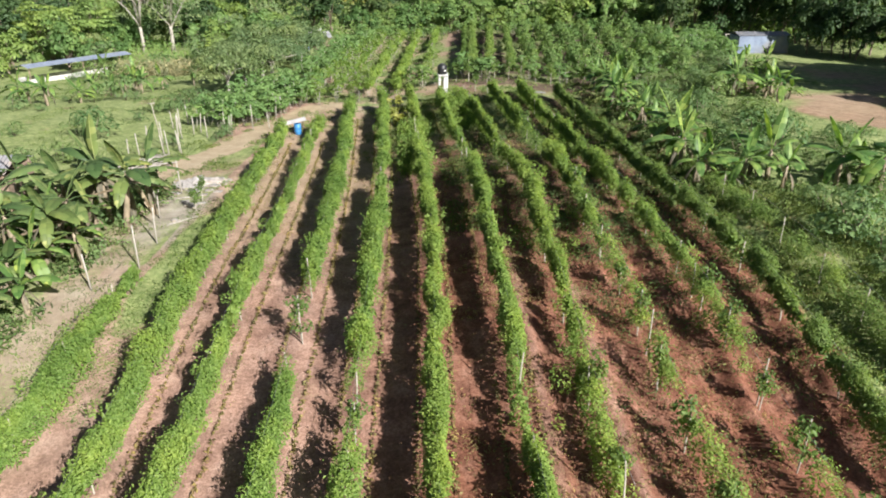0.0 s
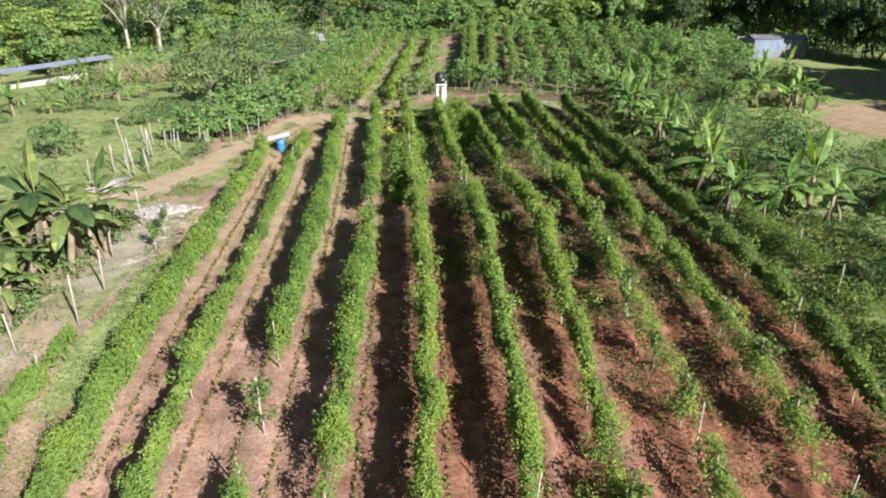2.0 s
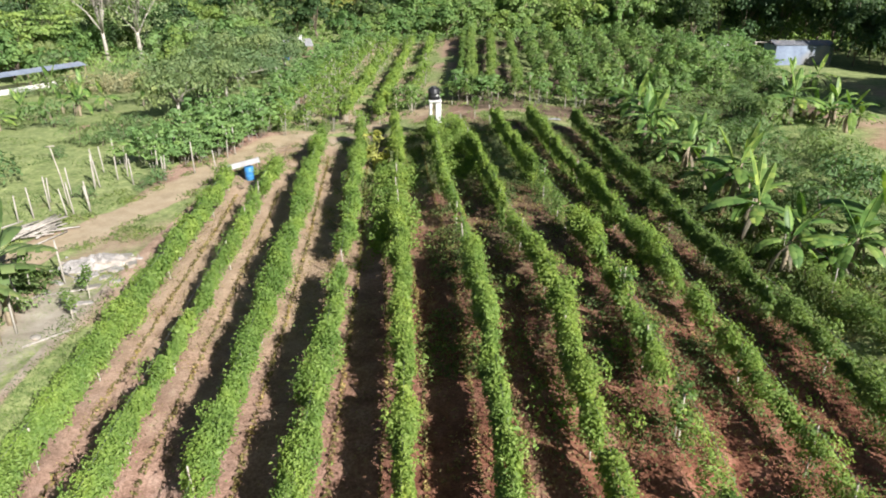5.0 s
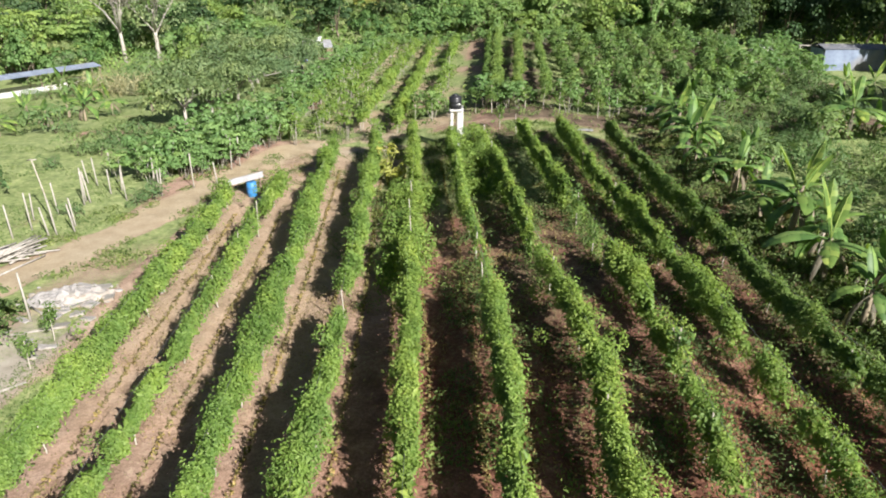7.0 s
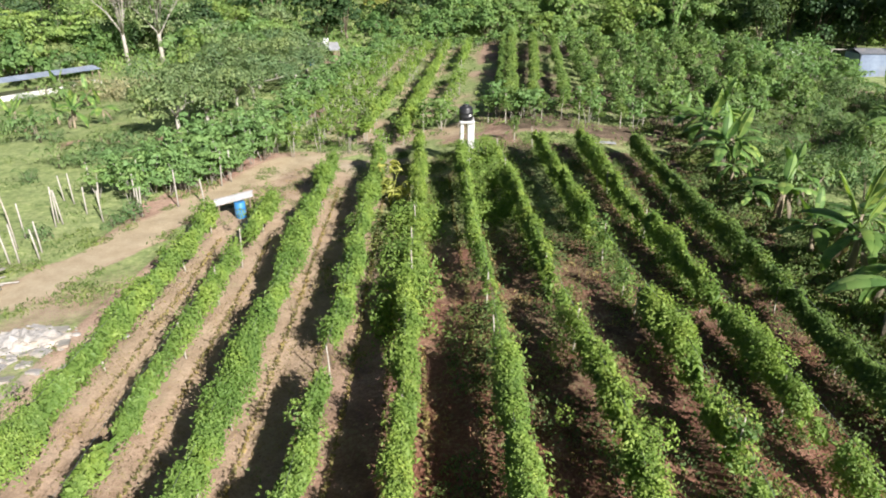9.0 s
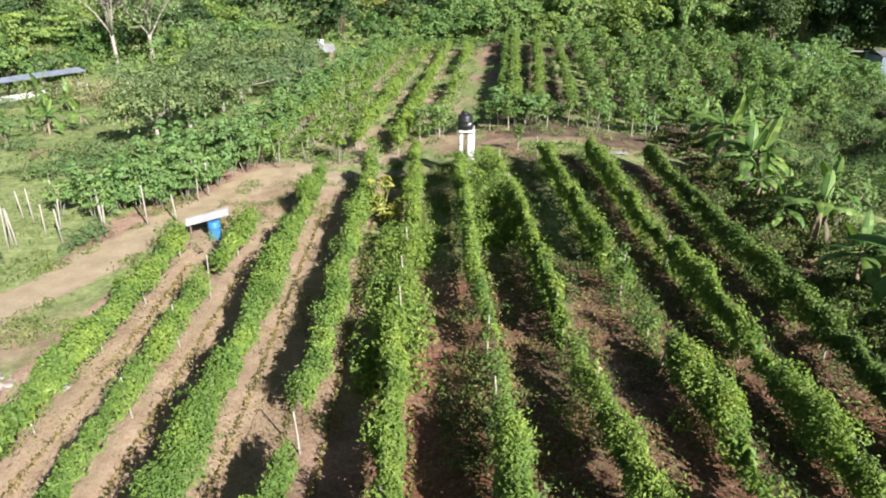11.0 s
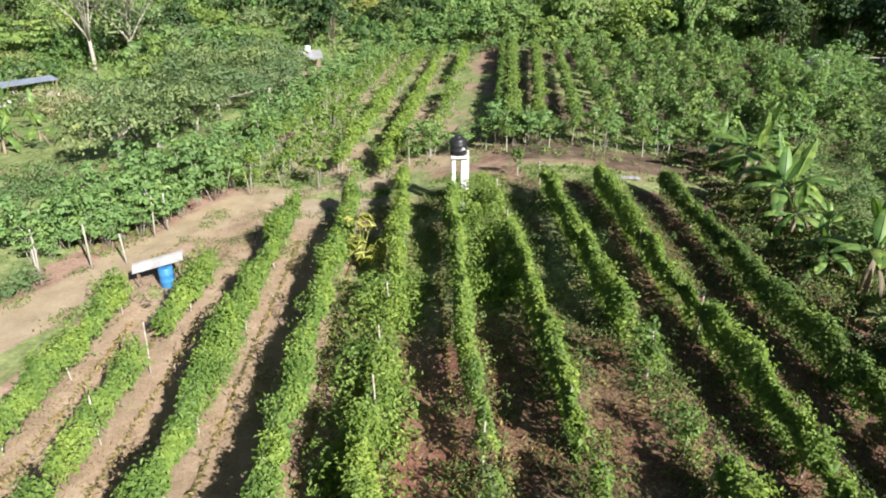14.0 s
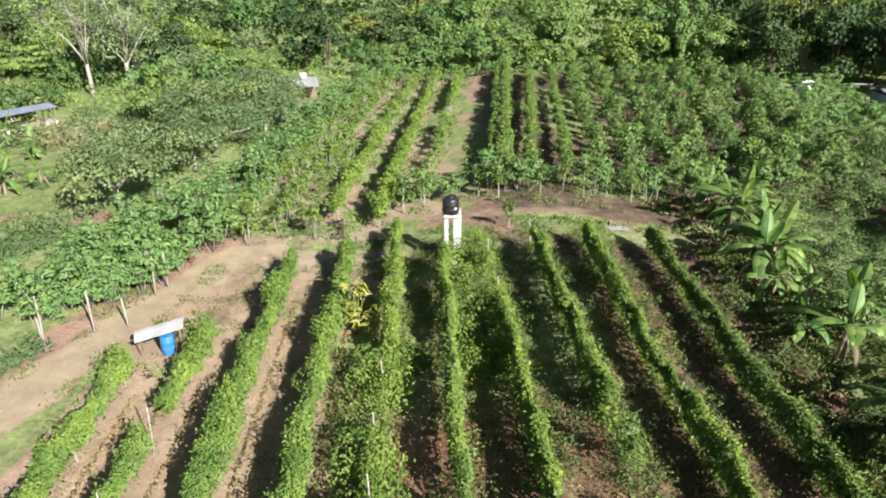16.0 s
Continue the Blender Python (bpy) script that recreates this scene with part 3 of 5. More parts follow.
vine_row("G", [(10.5, 15.5, 0.55, 0.6, 1.3), (15.5, 18.6, 0.3, 0.5, 1.2), (18.6, 36.6, 1.0, 0.62, 1.7), (36.6, 41.5, 0.2, 0.45, 1.4), (41.5, 47, 0.34, 0.42, 1.45), (47, 60, 0.66, 0.48, 1.55)], LUSH, M_VINE, 3.0, 0.7)
vine_row("H", [(13, 20, 0.3, 0.6, 0.9), (20, 27, 0.55, 0.5, 1.4), (27, 37.8, 0.95, 0.66, 1.6), (37.8, 41.9, 0.32, 0.5, 1.4), (41.9, 54.5, 0.9, 0.5, 1.65), (54.5, 61, 0.2, 0.5, 1.35)], OLD, M_VINE, 4.2, 0.3, hole=0.34, ragged=1.4)
vine_row("I", [(12, 28.5, 0.12, 0.6, 1.3), (28.5, 33, 0.55, 0.6, 1.35), (33, 41, 0.85, 0.64, 1.4), (41, 47.4, 0.08, 0.5, 1.3), (47.4, 62, 0.9, 0.47, 1.6)], THIN, M_VINE, 7.0, 0.9, hole=0.36, ragged=1.6)
vine_row("J", [(12, 27, 0.17, 0.6, 1.3), (27, 36, 0.5, 0.55, 1.35), (36, 42.4, 0.8, 0.6, 1.4), (42.4, 62.5, 0.85, 0.46, 1.6)], OLD, M_VINE, 6.0, 0.0, hole=0.36, ragged=1.8)
vine_row("K", [(14, 36, 0.66, 0.55, 1.45), (36, 45, 0.8, 0.55, 1.5), (45, 63.5, 0.8, 0.44, 1.55)], OLD, M_VINE_DARK, 4.0, 0.5, hole=0.34, ragged=1.6)
vine_row("L", [(16, 42, 0.1, 0.7, 0.9)], THIN, M_VINE_DARK, 3.2, 0.2, ragged=2.0)

# young plants trained up single posts
YOUNG = []


def young_vine(k):
    top = empty("young_vine", Matrix(), "young passion fruit vine climbing a pale wooden post", "vine", "young vines")
    link_part("post", POSTS[k], M_POST, top)
    P, N = [], []
    for _ in range(10):
        p, d = clump_points(rng.normal() * 0.15, rng.normal() * 0.15, rng.uniform(0.75, 1.8), 0.26, 0.26, 0.22, 30)
        P.append(p)
        N.append(d)
    P, N = np.concatenate(P), np.concatenate(N)
    link_part("foliage", leaf_mesh("foliage", P, N, 0.14 * rng.uniform(0.6, 1.3, len(P))), M_VINE_DARK, top)
    return top


def place_young(spots):
    for k, (key, y) in enumerate(spots):
        x = float(row_x(key, y)) + random.uniform(-0.1, 0.1)
        m = pose(x, y, gz(x, y), 0, 0, random.uniform(0, 360)) @ Matrix.Scale(random.uniform(0.85, 1.1), 4)
        if len(YOUNG) < 4:
            YOUNG.append(young_vine(len(YOUNG)))
            YOUNG[-1].matrix_basis = m
        else:
            copy_thing(YOUNG[k % 4], m)


place_young([("I", 13.5), ("I", 16.2), ("I", 18.8), ("I", 21.4), ("I", 24.2), ("I", 27.0), ("I", 30.3), ("I", 33.4), ("I", 42.4), ("I", 45.4),
             ("J", 13.0), ("J", 15.6), ("J", 18.3), ("J", 21.0), ("J", 23.7), ("J", 26.4), ("H", 14.5), ("H", 17.8), ("E", 16.8), ("D", 22.0)])
for x, y in ((-4.2, 69.6), (-2.9, 70.4), (0.6, 71.2), (1.9, 70.2), (3.1, 71.6), (4.6, 71.0), (6.1, 71.8), (7.4, 71.2), (9.0, 72.0), (10.6, 71.6), (12.4, 72.4), (14.1, 72.0), (-6.4, 70.2), (2.4, 65.0), (-8.4, 69.2), (-14.6, 37.0), (-14.3, 35.1), (-17.4, 37.6)):
    copy_thing(YOUNG[int(x * 7) % 4], pose(x, y, gz(x, y), 0, 0, 50 * x) @ Matrix.Scale(random.uniform(1.0, 1.35) * (1.0 if y > 60 else 0.72), 4))


def far_line(xa, xb, ya, yb):
    return lambda y: xa + (xb - xa) * (y - ya) / (yb - ya)


# the second block, beyond the cross track
BEYOND = "vine rows beyond the track"
for xa, xb, spans, leaf, per in (
        (-5.4, -5.5, [(66.6, 88, 1.0, 0.95, 1.75), (88, 104, 0.7, 0.8, 1.7), (104, 118, 0.35, 0.7, 1.6)], 0.2, 470),
        (-8.5, -8.0, [(68.0, 92, 0.75, 0.85, 1.65), (92, 118, 0.42, 0.75, 1.6)], 0.21, 400),
        (-3.1, -2.3, [(72, 84, 0.16, 0.7, 1.4), (84, 92, 0.5, 0.8, 1.5), (92, 98, 0.12, 0.6, 1.4), (98, 118, 0.75, 0.85, 1.7)], 0.22, 360),
        (-11.6, -11.0, [(68.5, 82, 0.28, 0.8, 1.5), (82, 90, 0.5, 0.8, 1.5), (90, 118, 0.3, 0.8, 1.5)], 0.22, 340),
        (-14.2, -13.0, [(70, 116, 0.24, 0.8, 1.5)], 0.22, 320)):
    vine_row(far_line(xa, xb, 68, 118), spans, "passion fruit row on tall pale posts beyond the track", M_VINE, 2.7, 0.3, leaf, per, BEYOND, 0.5)
for xa, xb, th, w in ((1.25, 2.2, 0.6, 0.6), (2.2, 3.2, 1.1, 0.95), (4.1, 5.9, 0.8, 0.8), (6.5, 8.6, 0.7, 0.8)):
    vine_row(far_line(xa, xb, 72, 107), [(72.5 + random.random(), 90, th, w, 1.35 + 0.45 * th), (90, 118, th * 0.85, w, 1.35 + 0.45 * th)], "dense passion fruit row in the plot beyond the track", M_VINE_DARK, 4.2, 0.3, 0.22, 400, BEYOND, 0.5)


# ---- low growth ----
def scatter(n, box, keep):
    x, y = rng.uniform(box[0], box[1], n), rng.uniform(box[2], box[3], n)
    ok = rng.random(n) < keep(x, y)
    return x[ok], y[ok]


def tufts(name, x, y, per, height, size, material, label, category, aspect=0.3, spread=0.12):
    """Low tufts of upright leaves, too many to count."""
    n = len(x)
    h = height * rng.uniform(0.5, 1.3, n)
    X, Y, H = np.repeat(x, per), np.repeat(y, per), np.repeat(h, per)
    m = len(X)
    dx, dy = rng.normal(size=m) * spread, rng.normal(size=m) * spread
    u = rng.random(m)
    pos = np.stack([X + dx, Y + dy, ground_z(X, Y) + H * u * 0.8 + 0.02], 1)
    out = np.stack([dx, dy, np.full(m, 0.1)], 1) + rng.normal(size=(m, 3)) * 0.08
    ob = new(name, leaf_mesh(name, pos, out, size * rng.uniform(0.6, 1.3, m), aspect, 0.08, 0.2))
    ob.data.materials.append(material)
    return tagged(ob, label, category, kind="stuff")


def in_shade(x, y):
    """1 in the strip west of each eastern row, where its shade lies on the lane."""
    out = np.zeros_like(x)
    for key in "HIJK":
        d = row_x(key, y) - x
        out = np.maximum(out, sstep(0.1, 0.4, d) * (1 - sstep(1.35, 1.8, d)))
    return out * sstep(29, 35, y)


xs, ys = [], []
for key in "BCDEFG":
    for side in (-0.62, 0.58):
        y = np.arange(11, 50 if key in "BC" else 58, 0.22)
        y = y + rng.normal(size=len(y)) * 0.02
        keep = vnoise(y * 0 + 7 * ord(key), y, 4.0, 5 + side) > 0.12
        y = y[keep]
        xs.append(row_x(key, y) + side + 0.015 * rng.normal(size=len(y)))
        ys.append(y)
tufts("seedlings", np.concatenate(xs), np.concatenate(ys), 9, 0.2, 0.12, M_SEEDLING, "lines of small yellowing bean seedlings along the vine rows", "seedlings", 0.5, 0.045)

x, y = scatter(17000, (2, 15, 10, 64), lambda x, y: np.clip(sstep(3, 7, x + 0.1 * (y - 20)) * (0.22 + 0.78 * sstep(21, 32, y)) * (0.15 + 1.0 * (vnoise(x, y, 1.5, 21) > 0.45)), 0, 1) * 0.66 * (1 - 0.35 * in_shade(x, y)))
tufts("weeds", x, y, 15, 0.3, 0.1, M_FIELD_WEED, "ragged low weeds between the vine rows", "weeds", 0.4, 0.17)
x, y = scatter(18000, (0.5, 18, 10, 60), lambda x, y: 0.6 * (vnoise(x, y, 1.1, 22) > 0.4))
tufts("dry_weeds", x, y, 6, 0.12, 0.14, M_DRY, "dry brown weeds and cut stems on the soil", "dry weeds", 0.18, 0.16)
x, y = scatter(20000, (-8, 9, 30, 67), lambda x, y: ((x < 6) | (y > 44)) * np.clip(sstep(-5, 1, x + 0.09 * (y - 20)) + sstep(44, 54, y) * sstep(-7, -3, x), 0, 1) * (vnoise(x, y, 1.8, 23) > 0.42 + 0.3 * (y < 46) * (x < 5)) * (road_gap(x, y) > 1.2) * (1 - 0.8 * in_shade(x, y)))
tufts("green_weeds", x, y, 6, 0.32, 0.14, M_WEED, "fresh green weeds between the vine rows", "weeds", 0.3, 0.16)
x, y = scatter(4600, (-3.4, 4.6, 40, 63.5), lambda x, y: np.clip((np.abs(x - row_x("F", y)) < 1.0) * (y < 54) + (x > row_x("G", y)) * (y > 50) * (x < row_x("H", y) + 0.4), 0, 1) * (vnoise(x, y, 1.2, 37) > 0.42))
tufts("lush_weeds", x, y, 13, 0.78, 0.17, M_VINE, "lush light green weeds filling gaps between the vine rows", "weeds", 0.4, 0.24)
x, y = scatter(1500, (2.5, 13.5, 27, 52), lambda x, y: 0.75 * (vnoise(x, y, 1.7, 39) > 0.45) * (1 - in_shade(x, y)))
tufts("bushy_weeds", x, y, 20, 0.55, 0.13, M_VINE_DARK, "knee-high bushy green weeds between the eastern vine rows", "weeds", 0.45, 0.24)
x, y = scatter(15000, (-60, -14, 36, 100), lambda x, y: (road_gap(x, y) > 1.7) * (vnoise(x, y, 2.6, 24) > 0.5) * (y > 44 + 0.5 * (x + 20)))
tufts("pasture_grass", x, y, 6, 0.16, 0.15, M_WEED, "rough green pasture grass beside the dirt track", "grass", 0.25, 0.25)
x, y = scatter(7500, (14.5, 40, 12, 92), lambda x, y: (vnoise(x, y, 2.4, 25) > 0.38) * (np.hypot((x - 36.5) / 6.5, (y - 59.5) / 9.5) > 1.0))
tufts("tall_weeds", x, y, 7, 0.4, 0.17, M_BUSH, "tall tangled weeds beside the vine rows", "weeds", 0.35, 0.25)
x, y = scatter(15000, (-14, 36, 66, 128), lambda x, y: (vnoise(x, y, 2.0, 26) > 0.3) * (road_gap(x, y) > 1.0) * (np.abs(x + 1.55 - 0.042 * (y - 78)) > 0.7) * (0.42 - 0.34 * (x > 0) * (y > 74)))
tufts("plot_weeds", x, y, 5, 0.4, 0.3, M_WEED, "mixed weeds covering the plot beyond the track", "weeds", 0.3, 0.25)
x, y = scatter(5000, (-14, -4, 54, 74), lambda x, y: (vnoise(x, y, 1.2, 27) > 0.66) * 1.0)
tufts("track_grass", x, y, 5, 0.12, 0.12, M_WEED, "short trodden grass on the track", "grass", 0.25, 0.15)
x, y = scatter(6000, (-24, -11.5, 36, 60), lambda x, y: (vnoise(x, y, 1.0, 28) > 0.55) * (np.abs(road_gap(x, y) - 2.2) < 1.2))
tufts("verge_grass", x, y, 6, 0.16, 0.16, M_WEED, "short green grass along the dirt track", "grass", 0.25, 0.15)
x, y = scatter(5000, (-19, -12.2, 18, 40), lambda x, y: np.clip((vnoise(x, y, 1.3, 31) > 0.5) * 0.6 + (x > -14.2) * (y < 36) * (vnoise(x, y, 1.0, 31) > 0.3), 0, 1))
tufts("yard_grass", x, y, 6, 0.12, 0.1, M_WEED, "fresh green grass at the edge of the yard", "grass", 0.25, 0.12)
x, y = scatter(15000, (-12.5, 1.5, 11, 62), lambda x, y: np.clip(0.12 + 0.9 * (vnoise(x, y, 1.6, 38) > 0.52), 0, 1) * (0.06 + 0.8 * sstep(22, 36, y)))
tufts("dry_litter", x, y, 4, 0.05, 0.11, M_DRY, "dry leaves and cut stems strewn on the soil", "leaf litter", 0.16, 0.2)
x, y = scatter(3500, (11.5, 18, 34, 68), lambda x, y: 0.55 * (vnoise(x, y, 1.3, 32) > 0.42))
tufts("dead_litter", x, y, 5, 0.2, 0.3, M_LITTER, "dead brown leaves under the banana plants", "leaf litter", 0.3, 0.25)
x, y = scatter(7000, (13.8, 21, 12, 38), lambda x, y: (vnoise(x, y, 1.4, 33) > 0.25) * sstep(0.6, 1.2, np.abs(x - row_x("K", y))))
tufts("side_grass", x, y, 6, 0.3, 0.2, M_WEED, "light green grass beside the outer vine row", "grass", 0.22, 0.2)
x, y = scatter(5200, (12.5, 19, 34, 72), lambda x, y: (vnoise(x, y, 1.7, 34) > 0.35) * sstep(0.5, 1.0, np.abs(x - row_x("K", y))))
tufts("rank_weeds", x, y, 6, 0.45, 0.2, M_FIELD_WEED, "rank weeds under the banana plants", "weeds", 0.35, 0.22)
x, y = scatter(3800, (-27, -16.8, 17, 39.5), lambda x, y: (vnoise(x, y, 1.9, 35) > 0.35) * sstep(-16.6, -17.6, x))
tufts("banana_weeds", x, y, 6, 0.55, 0.26, M_FIELD_WEED, "rank weeds under the western banana plants", "weeds", 0.35, 0.25)


# ---- banana plants ----
def banana_leaf_mesh(length, width, seed, torn, erect=False):
    """A long arching blade with a rib, split into ragged strips."""
    r = random.Random(seed)
    bm = bmesh.new()
    n = 15
    a0, a1 = math.radians(r.uniform(64, 82) if erect else r.uniform(25, 58)), math.radians(r.uniform(40, 62) if erect else r.uniform(-60, -8))
    rib, w = [Vector((0, 0, 0))], [0.02]
    for k in range(1, n + 1):
        q = k / n
        a = a0 + (a1 - a0) * q ** 1.4
        rib.append(rib[-1] + Vector((math.cos(a), 0, math.sin(a))) * length / n)
        w.append(0.02 if q < 0.2 else width * 0.5 * math.sin(math.pi * ((q - 0.2) / 0.8) ** 0.8) ** 0.6 + 0.01)
    for side in (-1, 1):
        k = 3
        while k < n:
            step = r.randint(1, 2) if torn > 0.5 else r.randint(2, 4)
            e = min(n, k + step)
            sag = r.uniform(0.0, 0.2) + 0.4 * torn * r.random()
            cols = []
            for j in range(k, e + 1):
                gap = 0.03 * length / n * (1 if j == e and e < n else 0)
                a = rib[j] - Vector((gap, 0, 0))
                m1 = a + Vector((0.02, side * w[j] * 0.55, w[j] * 0.06))
                m2 = a + Vector((0.06, side * w[j] * r.uniform(0.92, 1.0), w[j] * (0.06 - sag)))
                cols.append([bm.verts.new(c) for c in (a, m1, m2)])
            for c, d in zip(cols, cols[1:]):
                for j in range(2):
                    quad = (c[j], d[j], d[j + 1], c[j + 1])
                    bm.faces.new(quad if side > 0 else quad[::-1])
            k = e
    for f in bm.faces:
        f.smooth = True
    add_tube(bm, rib[::3] + [rib[-1]], [0.035 * (1 - 0.9 * k / 8) for k in range(len(rib[::3]) + 1)], 5)
    me = bpy.data.meshes.new("leaf")
    bm.to_mesh(me)
    bm.free()
    me.materials.append(M_BANANA)
    return me


BLADES = [banana_leaf_mesh(l, w, k, t, e) for k, (l, w, t, e) in enumerate(((2.5, 0.72, 0.25, False), (2.4, 0.66, 0.9, False), (2.7, 0.72, 0.5, False), (2.1, 0.62, 0.1, True), (2.5, 0.64, 0.8, False), (2.4, 0.6, 0.1, True)))]


def recoloured(me, material):
    out = me.copy()
    out.materials.clear()
    out.materials.append(material)
    return out


# the same blades in the darker leaf copy
DARK_BLADES = [recoloured(b, M_BANANA_DARK) for b in BLADES]
DEAD_BLADES = [recoloured(b, M_DEAD) for b in BLADES[1:4]]


def banana_plant(seed, old):
    r = random.Random(seed)
    label = "banana plant with dull torn leaves and dry hanging ones" if old else "banana plant with broad arching bright green leaves"
    top = empty("banana_plant", Matrix(), label, "banana plant", "old banana plants" if old else "banana plants")
    h = r.uniform(2.0, 2.9) if old else r.uniform(1.3, 2.1)
    bend = r.uniform(0.1, 0.45) if old else 0.06
    bm = bmesh.new()
    add_tube(bm, [(0, 0, -0.2), (0.02, 0, 0.3), (bend * 0.6, 0.03, h * 0.6), (bend, 0.03, h)], [0.15, 0.135, 0.11, 0.08], 8)
    part("stem", bm, M_STEM, top)
    n = r.randint(8, 10) if old else r.randint(7, 9)
    for k in range(n):
        young = k >= n - (2 if k % 2 else 1)
        pick = r.choice((3, 5)) if young else r.choice((1, 2, 4) if old else (0, 1, 2, 4))
        ob = link_part("leaf", (DARK_BLADES if old else BLADES)[pick], None, top)
        ob.matrix_basis = pose(bend, 0.03, h - 0.12 + 0.02 * k, r.uniform(-14, 14), r.uniform(-8, 8) if young else r.uniform(-6, 30) if old else r.uniform(4, 46), 137.5 * k + r.uniform(-25, 25)) @ Matrix.Diagonal((1, 0.95, 1, 1) if old else (1, 1, 1, 1)) @ Matrix.Scale(r.uniform(0.7, 1.02), 4)
    for k in range(6 if old else 2):
        ob = link_part("dead_leaf", DEAD_BLADES[k % 3], None, top, "dry brown hanging leaf")
        ob.matrix_basis = pose(bend, 0, h - 0.15 - 0.08 * k, 0, r.uniform(60, 100), r.uniform(0, 360)) @ Matrix.Diagonal((1, 0.5, 1, 1)) @ Matrix.Scale(r.uniform(0.5, 0.85), 4)
    return top


def place_bananas(spots, old, grow):
    made = []
    for k, (x, y, s) in enumerate(spots):
        m = pose(x, y, gz(x, y), 0, 0, (k * 97) % 360) @ Matrix.Scale(s * grow, 4)
        if len(made) < 5:
            made.append(banana_plant(40 + k, old))
            made[-1].matrix_basis = m
        else:
            copy_thing(made[k % 5], m)


EAST = []
for cx, cy, n, s in ((15.6, 69.0, 4, 1.1), (16.2, 65.0, 3, 1.0), (15.4, 59.5, 4, 1.05), (15.6, 54.6, 3, 1.1), (16.0, 48.4, 4, 1.05), (15.8, 43.0, 3, 1.0), (15.6, 38.8, 3, 1.0), (18.6, 38.4, 4, 1.05),
                     (24.2, 38.4, 3, 1.25), (31.4, 64.5, 4, 1.15), (28.6, 66.5, 3, 1.1), (36.5, 82.0, 4, 0.9)):
    for k in range(n):
        EAST.append((cx + 1.1 * math.cos(2.4 * k + cy), cy + 1.6 * math.sin(2.4 * k + cy), s * (1.05, 0.85, 0.95, 0.6)[k % 4]))
place_bananas(EAST, False, 1.0)
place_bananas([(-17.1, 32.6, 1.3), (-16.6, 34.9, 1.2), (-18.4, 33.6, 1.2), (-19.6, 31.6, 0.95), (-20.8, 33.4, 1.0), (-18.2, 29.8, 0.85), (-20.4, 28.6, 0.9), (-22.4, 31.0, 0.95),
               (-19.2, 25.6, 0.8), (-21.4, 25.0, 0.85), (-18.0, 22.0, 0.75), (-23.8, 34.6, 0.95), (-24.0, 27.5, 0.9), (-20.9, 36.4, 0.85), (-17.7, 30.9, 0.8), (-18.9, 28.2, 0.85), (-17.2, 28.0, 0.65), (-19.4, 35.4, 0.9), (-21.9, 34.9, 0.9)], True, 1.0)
place_bananas([(-18.8, 27.0, 0.85), (-17.6, 24.2, 0.8), (-19.8, 23.2, 0.9), (-18.9, 31.0, 0.7), (-20.0, 30.2, 0.8), (-21.8, 28.0, 0.85), (-19.4, 34.8, 0.75), (-22.4, 23.4, 0.9)], False, 1.1)
place_bananas([(-45.6, 70.5, 0.9), (-43.0, 68.0, 0.8), (-40.0, 66.0, 0.9), (-37.4, 67.4, 0.85), (-48.0, 94.0, 0.9), (-41.0, 88.0, 0.9), (-37.0, 76.5, 0.9), (-34.0, 74.0, 0.85), (-36.5, 72.0, 0.85), (-39.0, 73.5, 0.8), (-32.5, 76.0, 0.8), (-42.0, 78.0, 0.85), (-29.5, 77.5, 0.8), (-45.0, 75.0, 0.85), (-37.0, 79.0, 0.8),
               (-30.0, 104.0, 1.0), (-27.0, 107.0, 1.0), (-24.0, 104.0, 0.95), (-33.0, 106.0, 1.0), (-36.0, 103.0, 1.0)], False, 1.05)


# ---- cassava and bushes ----
def billow(cx, cy, cz, s, h, n):
    """One rounded lump of a crown: leaves on its skin that face outwards, thinner below."""
    d = rng.normal(size=(n, 3))
    d[:, 2] = np.where(d[:, 2] < -0.35, -d[:, 2], d[:, 2])
    d /= np.linalg.norm(d, axis=1)[:, None]
    r = rng.uniform(0.86, 1.06, n) * (0.82 + 0.36 * vnoise(d[:, 0] * 2 + cx, d[:, 1] * 2 + d[:, 2] + cy, 0.6, 41))
    return d * r[:, None] * np.array([s, s, h]) + np.array([cx, cy, cz]), d + np.array([0, 0, 0.45]) + 0.24 * rng.normal(size=(n, 3))


def mounds(name, x, y, low, high, wide, per, leaf, material, label):
    """Soft mounds of weeds run wild, too many to count."""
    P, N = [], []
    for px, py in zip(x, y):
        s, h = wide * rng.uniform(0.7, 1.3), rng.uniform(low, high)
        p, q = billow(px, py, gz(px, py) + h, s, s * 0.85, per)
        P.append(p)
        N.append(q + 0.35 * np.array([sx, sy, sz]))
    P, N = np.concatenate(P), np.concatenate(N)
    ob = new(name, leaf_mesh(name, P, N, leaf * rng.uniform(0.6, 1.3, len(P)), 0.45))
    ob.data.materials.append(material)
    return tagged(ob, label, "weeds", kind="stuff")


x, y = scatter(300, (-4.6, 0, 41, 53), lambda x, y: 0.7 * (np.abs(x - row_x("F", y) + 0.45) < 0.8) * (vnoise(x, y, 1.4, 40) > 0.36))
mounds("rank_vines", x, y, 0.3, 1.0, 0.4, 46, 0.15, M_VINE, "waist-high light green weeds and fallen vines")
x, y = scatter(300, (-1.4, 2.2, 53, 63.5), lambda x, y: (x > row_x("G", y) + 0.3) * (x < row_x("H", y) - 0.1) * (vnoise(x, y, 1.4, 43) > 0.25))
mounds("fallen_vines", x, y, 0.45, 1.15, 0.34, 44, 0.12, M_VINE, "heaps of bright green vines filling one lane")
x, y = scatter(1100, (0.5, 13.5, 30, 60), lambda x, y: (vnoise(x, y, 2.0, 42) > 0.45) * (1 - 0.55 * in_shade(x, y)))
